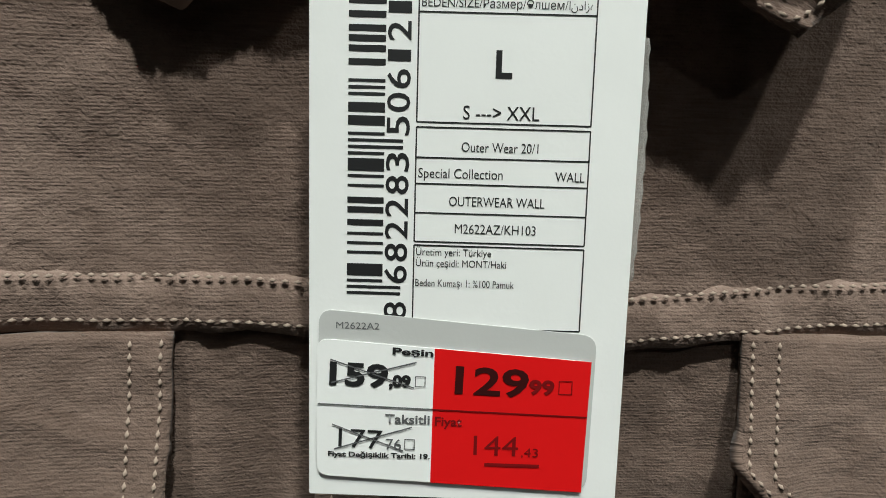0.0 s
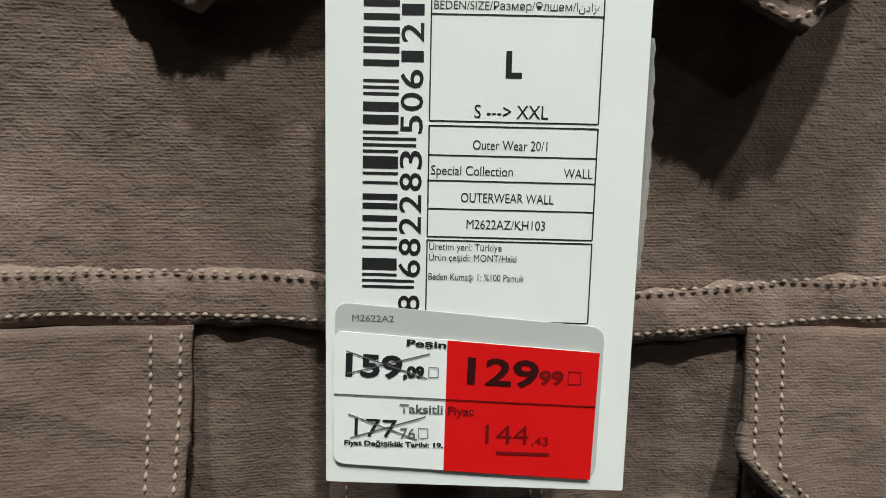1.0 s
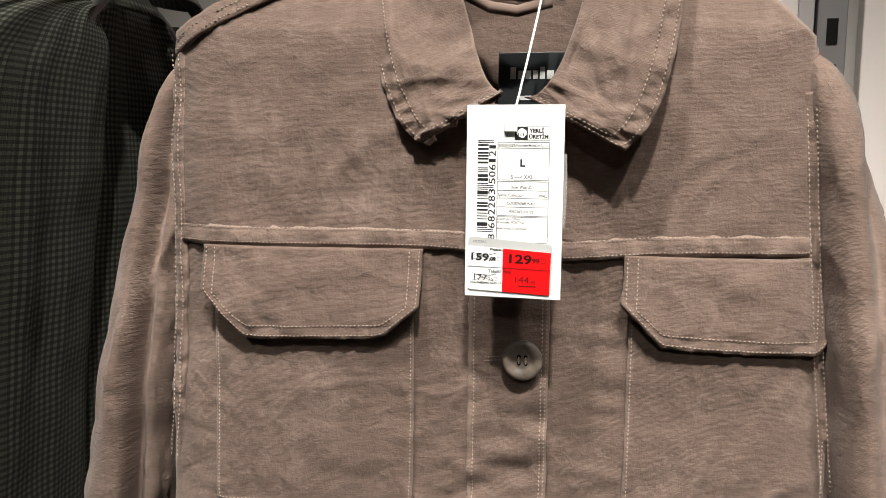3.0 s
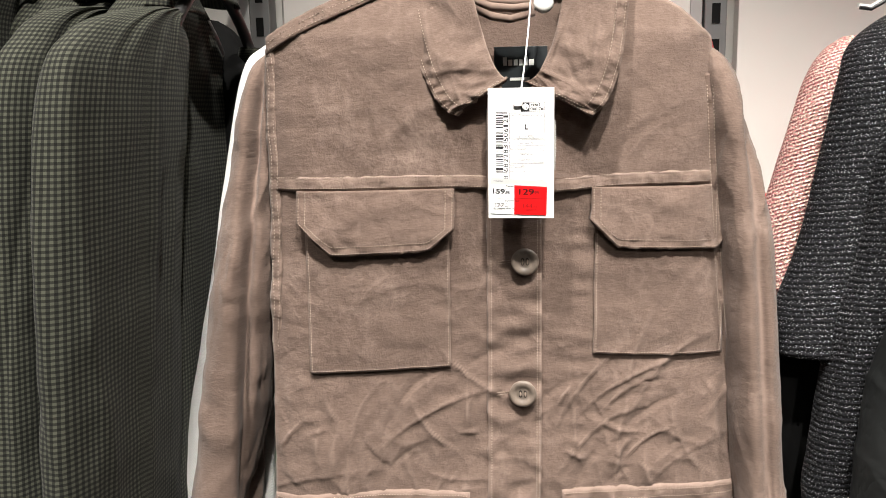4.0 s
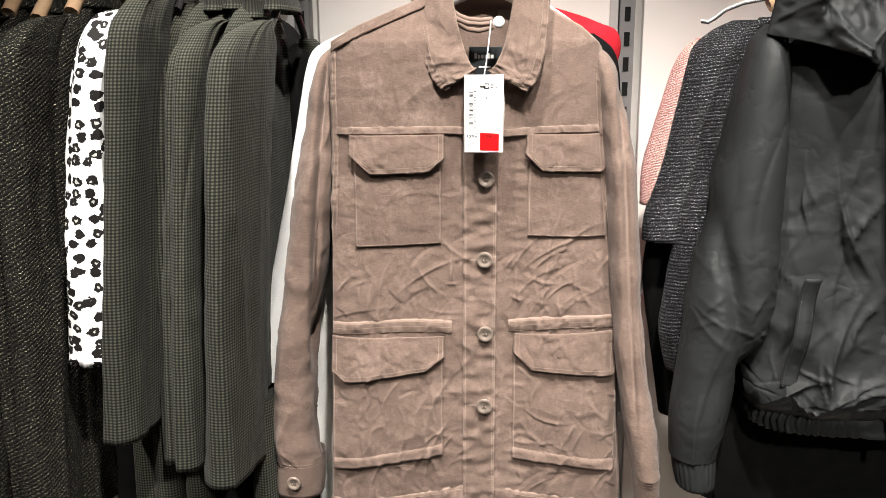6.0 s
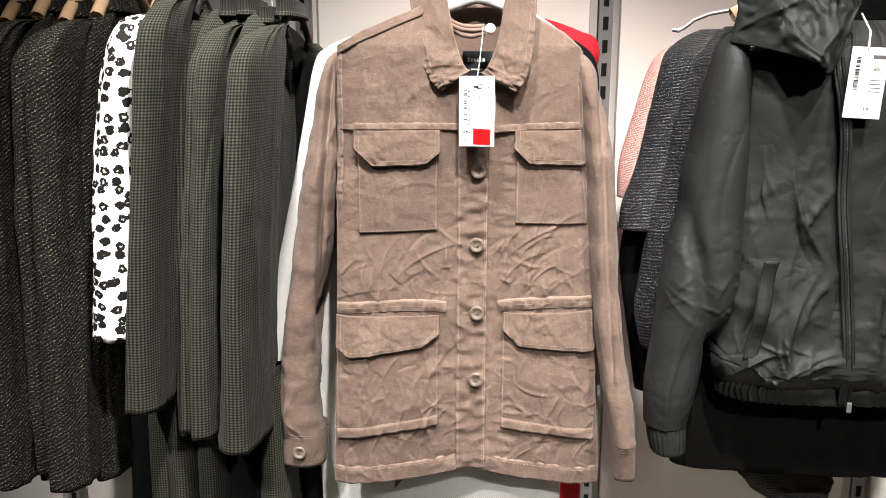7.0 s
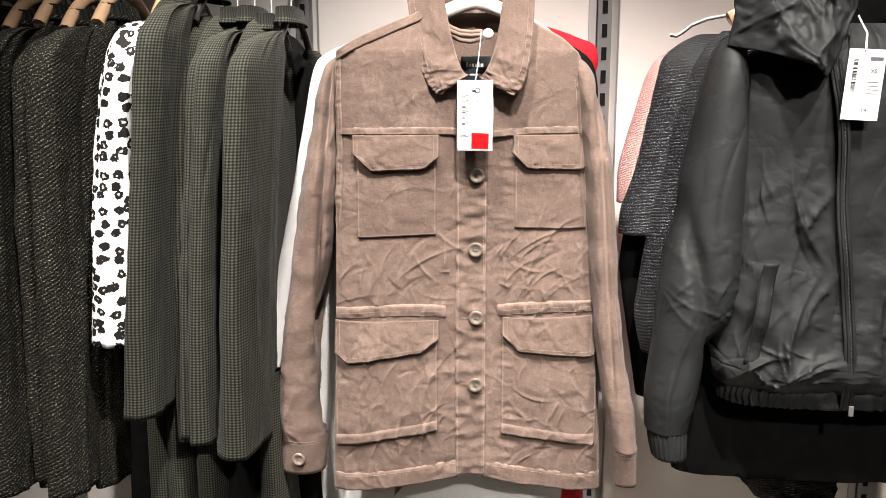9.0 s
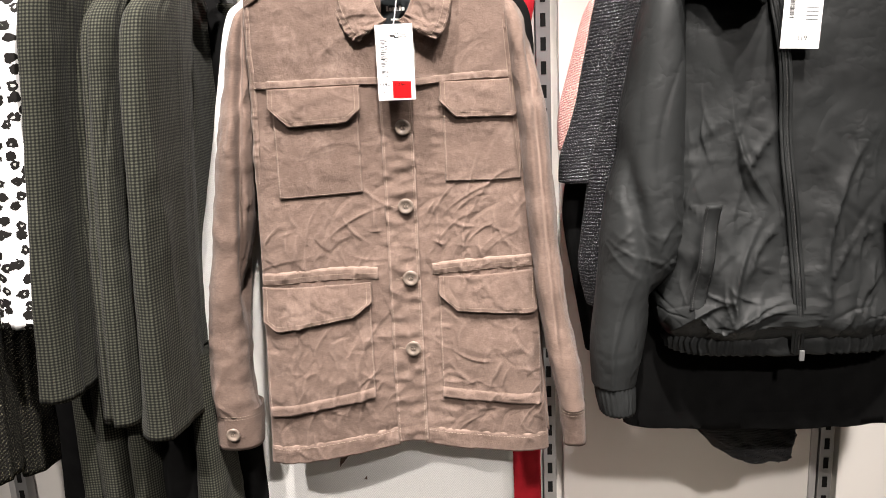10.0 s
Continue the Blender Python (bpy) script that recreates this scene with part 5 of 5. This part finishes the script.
WF = (make_creases(201, 34, 0.42, 0.86, 1.04, 1.46, 0.060, 0.0040, 0.0085, 1.0, 0.5) + make_creases(203, 130, 0.42, 0.86, 1.02, 1.42, 0.030, 0.0028, 0.0068)
      + make_creases(205, 34, 0.38, 0.90, 1.00, 1.12, 0.035, 0.006, 0.010, 1.4, 0.6)
      + make_creases(207, 46, 0.575, 0.665, 1.02, 1.46, 0.022, 0.004, 0.006, 0.2, 0.5)
      + [(0.500, 1.312, 1.0, 0.06, 0.060, 0.0030, 0.0055), (0.556, 1.310, -0.38, 0.92, 0.085, 0.006, 0.013), (0.548, 1.285, -0.25, 0.97, 0.060, 0.005, -0.010),
         (0.590, 1.345, 0.62, 0.78, 0.070, 0.005, 0.010), (0.585, 1.180, 0.55, 0.83, 0.060, 0.005, 0.010), (0.545, 1.120, 0.20, 0.98, 0.080, 0.008, 0.014),
         (0.480, 1.060, 0.80, 0.60, 0.035, 0.008, 0.020), (0.500, 1.045, -0.75, 0.65, 0.030, 0.007, 0.018), (0.575, 1.060, 0.90, 0.43, 0.050, 0.010, 0.014), (0.690, 1.200, 0.20, 0.98, 0.120, 0.010, 0.018)])


def wind_fn(U, Z, X):
    low = np.clip((1.46 - Z) / 0.22, 0.0, 1)
    return crease_height(X, Z, WF) * np.clip((1.54 - Z) / 0.22, 0.12, 1) + low * (0.010 * crumple(X + 0.25 * Z, Z * 0.6, 31.0, 0.10, 2) - 0.005) + 0.002 * fnoise(X, Z, 0.05, 33.0)


tube("body", [(WC, 0.240, 1.640, 0.070, 0.040), (WC, 0.235, 1.615, 0.130, 0.055), (WC, 0.230, 1.580, 0.172, 0.066), (WC, 0.225, 1.520, 0.184, 0.072), (WC, 0.215, 1.300, 0.196, 0.078), (WC, 0.205, 1.120, 0.206, 0.092),
              (WC, 0.200, 1.050, 0.210, 0.104), (WC, 0.208, 1.012, 0.196, 0.086)], NYLON, wind, 420, wrinkle=wind_fn, caps=(True, False), power=3.6, dz=0.0028)
tube("elastic_hem", [(WC, 0.208, 1.018, 0.194, 0.087), (WC, 0.208, 1.004, 0.199, 0.090), (WC, 0.208, 0.984, 0.195, 0.087)], NYLON, wind, 300,
     wrinkle=lambda U, Z, X: 0.0035 * np.sin(U * 2 * np.pi / 0.0125 + 3 * fnoise(U, Z, 0.03, 3.0)) + 0.003 * fnoise(U, Z, 0.02, 6.0), power=3.6)


def nylon_sleeve(seed, mid):
    """Wide smooth sleeve with one long soft hollow, an elbow star of creases and a few sharp lines."""
    f = (make_creases(seed, 5, mid - 0.06, mid + 0.06, 0.95, 1.50, 0.14, 0.010, 0.006, 1.50, 0.15) + make_creases(seed + 1, 50, mid - 0.07, mid + 0.07, 0.90, 1.30, 0.026, 0.0030, 0.0042)
         + make_creases(seed + 2, 12, mid - 0.05, mid + 0.06, 1.12, 1.24, 0.040, 0.0030, 0.0038, 2.7, 0.5))
    return lambda U, Z, X: crease_height(X, Z, f) - 0.014 * np.exp(-((X - mid + 0.02 - 0.25 * (1.25 - Z)) / 0.016) ** 2) * np.clip((1.40 - Z) / 0.15, 0, 1) * np.clip((Z - 0.95) / 0.1, 0, 1) + 0.003 * fnoise(U, Z, 0.08, seed)


SLEEVE = ((0.449, 0.240, 1.622, 0.012, 0.030), (0.441, 0.235, 1.600, 0.024, 0.050), (0.437, 0.230, 1.563, 0.032, 0.064), (0.431, 0.228, 1.499, 0.041, 0.072), (0.426, 0.222, 1.429, 0.049, 0.074), (0.418, 0.215, 1.341, 0.058, 0.074),
          (0.410, 0.205, 1.253, 0.067, 0.072), (0.402, 0.195, 1.190, 0.069, 0.070), (0.391, 0.188, 1.139, 0.063, 0.066), (0.369, 0.180, 1.067, 0.050, 0.060), (0.355, 0.168, 0.984, 0.044, 0.054), (0.350, 0.160, 0.930, 0.038, 0.046))
for s in (-1, 1):
    b = (lambda x: x) if s < 0 else (lambda x: 2 * WC - x)
    slv = tube("sleeve", [(b(x), y, z, rx, ry) for x, y, z, rx, ry in SLEEVE], NYLON, wind, 140, wrinkle=nylon_sleeve(211 + s, b(0.400)), caps=(True, False), dz=0.004)
    tube("cuff", [(b(0.350), 0.158, 0.936, 0.034, 0.042), (b(0.352), 0.155, 0.910, 0.034, 0.042), (b(0.355), 0.152, 0.880, 0.030, 0.040)], NYLON, slv, 90, wrinkle=lambda U, Z, X: 0.0013 * np.sin(U * 2 * np.pi / 0.009 + 2 * fnoise(U, Z, 0.02, 5.0)), power=2.2)
    # welted armhole seam
    bend("armhole_seam", [(b(0.452 + 0.006 * math.sin(3 * t)), 0.178 - 0.012 * t, 1.600 - 0.28 * t) for t in np.linspace(0, 1, 20)], 0.0022, NYLON, slv)


def wind_front(x, z):
    """Depth of the windbreaker's front near the zip."""
    dz = np.interp(z, (0.99, 1.045, 1.12, 1.30, 1.52, 1.58), (0.088, 0.098, 0.092, 0.082, 0.078, 0.068))
    yc = np.interp(z, (0.99, 1.12, 1.30, 1.52, 1.58), (0.210, 0.205, 0.215, 0.225, 0.230))
    return yc - dz


# zip with its placket, and the slanted welt pocket
zs = np.linspace(0.99, 1.58, 220)
def zip_x(z):
    return 0.602 + 0.087 * (1.481 - z)


P = np.array([[(zip_x(z) + w + 0.002 * math.sin(z * 23), wind_front(zip_x(z), z) - 0.009 - 0.004 * math.sin(z * 31) - 0.003 * math.cos(w * 90), z) for w in np.linspace(-0.010, 0.010, 8)] for z in zs])
zipper = sheet("zip_placket", P, NYLON, wind, 0.003)
stitches("zip_teeth", [(zip_x(z) + 0.002 * math.sin(z * 23), wind_front(zip_x(z), z) - 0.0150 - 0.004 * math.sin(z * 31), z) for z in zs], zipper, 0.0022, DARK_STEEL, 0.0010, 0.0003)
for s in (-1, 1):
    bend("piping", [(zip_x(z) + s * 0.0045 + 0.002 * math.sin(z * 23), wind_front(zip_x(z), z) - 0.0140 - 0.004 * math.sin(z * 31), z) for z in zs], 0.0012, NYLON, zipper)
part("zip_pull", box(zip_x(0.99) - 0.004, zip_x(0.99) + 0.004, 0.094, 0.098, 0.984, 1.002, 0.001), STEEL, zipper, "small metal zip pull")
for s in (-1, 1):
    cx = WC + s * 0.140
    P = np.array([[(cx + s * (0.022 * v) + (u - 0.5) * 0.026, 0.110 + 0.006 * math.sin(9 * v) + 0.02 * v * 0 - 0.004 * math.sin(math.pi * u), 1.245 - 0.175 * v) for u in np.linspace(0, 1, 8)] for v in np.linspace(0, 1, 30)])
    welt = sheet("welt_pocket", P, NYLON, wind, 0.004)
    for u in (1, 6):
        stitches("stitching", P[:, u] + np.array((0, -0.001, 0)), welt, 0.004, DARK_STEEL, 0.0008)
# hood lying in folds over the neck
u = np.linspace(0, 1, 70)[None, :]
v = np.linspace(0, 1, 60)[:, None]
low = np.interp(u, (0, 0.35, 0.75, 0.92, 1), (1.605, 1.585, 1.548, 1.600, 1.635))
HX = 0.425 + 0.190 * u + 0.010 * np.sin(3 * v) + 0 * v
HZ = low + (1.725 - low) * v
HY = 0.235 - 0.135 * np.sin(np.pi * (0.06 + 0.86 * u)) ** 0.7 * (1 - 0.50 * v ** 2) + 0 * v
U2, V2 = u * 0.24 + 0 * v, v * 0.16 + 0 * u
hf = make_creases(221, 30, 0, 0.24, 0, 0.16, 0.06, 0.014, 0.020) + make_creases(223, 40, 0, 0.24, 0, 0.16, 0.025, 0.006, 0.006)
hh = crease_height(U2, V2, hf) + 0.014 * fnoise(U2, V2, 0.05, 41.0) + 0.006 * fnoise(U2, V2, 0.02, 43.0)
sheet("hood", np.stack([HX, HY - hh, HZ], 2), NYLON, wind, 0.003, uv=np.stack([U2, V2], 2))
a = np.linspace(0, 1, 40)[None, :]
v = np.linspace(0, 1, 12)[:, None]
ang = np.pi * a
HX = WC - 0.12 * np.cos(ang) + 0 * v
HY = 0.25 + 0.055 * np.sin(ang) + 0 * v
HZ = 1.60 + 0.13 * v - 0.02 * np.abs(np.cos(ang)) + 0 * a
sheet("hood_back", np.stack([HX, HY, HZ], 2), BLACK, wind, 0.004)

tag_b = empty("price_tag", "white card price tag hanging from the black windbreaker collar", "price tag")
TAGX, TAGZ, TAGY = 0.592, 1.484, 0.118


def slip(name, x0, x1, z0, z1, dy, mat, parent, depth=0.0004):
    t = radians(-3)
    R = lambda x, z: (TAGX + x * math.cos(t) - z * math.sin(t), TAGY - dy, TAGZ + x * math.sin(t) + z * math.cos(t))
    c = [R(x0, z0), R(x1, z0), R(x1, z1), R(x0, z1)]
    V = c + [(x, y + depth, z) for x, y, z in c]
    return link_mesh(name, V, [(0, 1, 2, 3), (7, 6, 5, 4), (0, 4, 5, 1), (1, 5, 6, 2), (2, 6, 7, 3), (3, 7, 4, 0)], mat, parent, smooth=False)


cb = slip("card", 0, 0.058, 0, 0.112, 0, CARD, tag_b, 0.0006)
slip("printed_block", 0.036, 0.052, 0.068, 0.084, 0.0003, GREY_PAPER, cb, 0.0002)
slip("printed_mark", 0.034, 0.054, 0.094, 0.100, 0.0003, GREY_INK, cb, 0.0002)
for k in range(4):
    slip("printed_line", 0.034, 0.052, 0.060 - 0.006 * k, 0.0612 - 0.006 * k, 0.0003, GREY_INK, cb, 0.0002)
r = random.Random(5)
z = 0.045
while z < 0.095:
    h = r.choice((0.0006, 0.0006, 0.0012, 0.0018))
    slip("barcode_bar", 0.009, 0.016, z, z + h, 0.0003, INK, cb, 0.0002)
    z += h + r.choice((0.0006, 0.0012))
ob = text_mesh("lettering", "119", 0.0105, 0, 0, 0, INK, cb)
ob.data.transform(Matrix.Translation((TAGX + 0.024, TAGY - 0.0006, TAGZ + 0.010)))
ob = text_mesh("lettering", "XS", 0.0080, 0, 0, 0, INK, cb)
ob.data.transform(Matrix.Translation((TAGX + 0.041, TAGY - 0.0009, TAGZ + 0.073)))
bend("cord", [(TAGX + 0.030, TAGY - 0.001, TAGZ + 0.108), (TAGX + 0.032, TAGY + 0.004, TAGZ + 0.135), (TAGX + 0.033, 0.165, TAGZ + 0.165)], 0.0016, CORD, tag_b)

h2 = empty("coat_hanger", "beech wood hanger inside the windbreaker hood", "hanger")
bend("arm", [(x, 0.25, 1.700 - 1.2 * (x - WC) ** 2) for x in np.linspace(WC - 0.20, WC + 0.20, 24)], 0.013, WOOD, h2)
bend("hook", [(WC, 0.250, 1.705), (WC, 0.250, 1.775)] + [(WC, 0.250 + 0.02 * math.sin(t), 1.775 + 0.02 * (1 - math.cos(t))) for t in np.linspace(0.3, 4, 10)], 0.002, STEEL, h2)



def slung(name, label, category, rows, mat, body, seed, amp=0.5, ry=0.045, group=""):
    """A garment behind the windbreaker: sleeves slanting out from the shoulders, the same on both sides, and a body between them."""
    g = empty(name, label, category, group)
    cx, y, top, hem, half = body
    tube("body", [(cx, y, top + 0.02, half * 0.35, 0.030), (cx, y, top, half * 0.62, 0.036), (cx, y, top - 0.04, half * 0.94, 0.040), (cx, y, (top + hem) / 2, half, 0.044), (cx, y, hem, half * 1.02, 0.042)],
         mat, g, 120, wrinkle=fold_fn(seed, amp, hem, top, 16), caps=(True, False), power=2.8)
    for s in (-1, 1):
        tube("sleeve", [(x if s < 0 else 2 * cx - x, yy, z, rx, ry * (0.5 if i == 0 else 0.8 if i == 1 else 1.0)) for i, (x, yy, z, rx) in enumerate(rows)], mat, g, 80,
             wrinkle=fold_fn(seed + 2 + s, amp, rows[-1][2], rows[0][2]), caps=(True, False))
    return g


slung("cardigan", "black boucle cardigan with silver thread hanging behind the windbreaker", "cardigan",
      [(0.470, 0.310, 1.636, 0.026), (0.455, 0.305, 1.612, 0.035), (0.440, 0.300, 1.581, 0.040), (0.425, 0.295, 1.525, 0.046), (0.412, 0.290, 1.453, 0.051), (0.402, 0.285, 1.379, 0.053), (0.378, 0.280, 1.299, 0.052),
       (0.368, 0.275, 1.234, 0.051), (0.350, 0.270, 1.161, 0.042), (0.338, 0.265, 1.108, 0.035), (0.342, 0.262, 1.041, 0.024)], LUREX, (0.640, 0.315, 1.625, 0.830, 0.215), 151, 0.5, 0.038, "black silver-thread knits")
slung("sweater", "black short-sleeved ribbed sweater with silver thread behind the cardigan", "sweater",
      [(0.462, 0.370, 1.634, 0.046), (0.434, 0.362, 1.618, 0.052), (0.408, 0.352, 1.591, 0.057), (0.392, 0.342, 1.553, 0.053), (0.377, 0.332, 1.456, 0.059), (0.363, 0.322, 1.377, 0.064), (0.344, 0.312, 1.309, 0.070), (0.328, 0.306, 1.262, 0.058)],
      LUREX, (0.640, 0.385, 1.620, 1.05, 0.225), 153, 0.4, 0.040, "black silver-thread knits")
slung("pink_sweater", "pale pink and beige ribbed sweater hanging behind black knitwear", "sweater",
      [(0.410, 0.450, 1.608, 0.034), (0.394, 0.450, 1.590, 0.042), (0.378, 0.448, 1.554, 0.045), (0.354, 0.440, 1.462, 0.049), (0.334, 0.432, 1.376, 0.051), (0.317, 0.425, 1.305, 0.036)],
      PINK, (0.640, 0.460, 1.600, 1.10, 0.235), 157, 0.35, 0.032)
slung("black_tunic", "plain black long-sleeved tunic hanging behind the knitwear", "tunic",
      [(0.455, 0.400, 1.560, 0.020), (0.430, 0.398, 1.520, 0.036), (0.395, 0.392, 1.420, 0.044), (0.355, 0.375, 1.300, 0.052), (0.342, 0.350, 1.200, 0.060), (0.350, 0.340, 1.060, 0.050), (0.358, 0.335, 0.925, 0.036)],
      BLACK, (0.640, 0.415, 1.560, 0.90, 0.220), 163, 0.4, 0.024)
face_garment("red_blouse", "bright red blouse hanging behind the pink sweater", "blouse", 0.640, 0.56, 1.55, 1.15, 0.23, 0.035, RED_CLOTH, 159, 1.26, 0.035, sh=0.258, sw=0.035)
face_garment("black_dress", "long plain black garment hanging below the windbreaker", "dress", 0.640, 0.255, 1.30, 0.815, 0.250, 0.050, BLACK, 161, 1.0, 0.0, sleeves=())
fur = tube("fur_vest", [(0.650, 0.40, 1.20, 0.10, 0.04), (0.650, 0.40, 0.90, 0.11, 0.05), (0.655, 0.40, 0.730, 0.105, 0.05), (0.690, 0.40, 0.655, 0.060, 0.04)], LUREX, None, 64, wrinkle=lambda U, Z, X: 0.006 * fnoise(U, Z, 0.012, 3.0) + 0.008 * fnoise(U, Z, 0.04, 4.0))
tagged(fur, "dark shaggy textured knit hanging below black clothes", "knitwear")
h3 = empty("coat_hanger", "white hanger holding knitwear behind the windbreaker", "hanger")
V, F = [], []
hp = [(0.362, 0.370, 1.632), (0.374, 0.370, 1.630), (0.386, 0.370, 1.637), (0.402, 0.370, 1.650), (0.430, 0.370, 1.661), (0.470, 0.370, 1.668), (0.520, 0.370, 1.672), (0.58, 0.37, 1.690), (0.64, 0.37, 1.715)]
for x, y, z in hp:
    for dy, dz in ((-0.003, 0.0), (-0.003, 0.0045), (0.003, 0.0045), (0.003, 0.0)):
        V.append((x, y + dy, z + dz))
for i in range(len(hp) - 1):
    for k in range(4):
        q = (k + 1) % 4
        F.append((i * 4 + k, i * 4 + q, (i + 1) * 4 + q, (i + 1) * 4 + k))
F += [(0, 1, 2, 3), tuple(len(V) - 1 - k for k in range(4))]
link_mesh("arm", V, F, WHITE_PLASTIC, h3, smooth=False)
bend("lower_wire", [(x, y - 0.004, z) for x, y, z in hp], 0.0022, DARK_STEEL, h3, "thin dark lower edge")
bend("hook", [(0.64, 0.37, 1.72), (0.64, 0.37, 1.775)] + [(0.64, 0.37 + 0.02 * math.sin(t), 1.775 + 0.02 * (1 - math.cos(t))) for t in np.linspace(0.3, 4, 10)], 0.002, STEEL, h3)
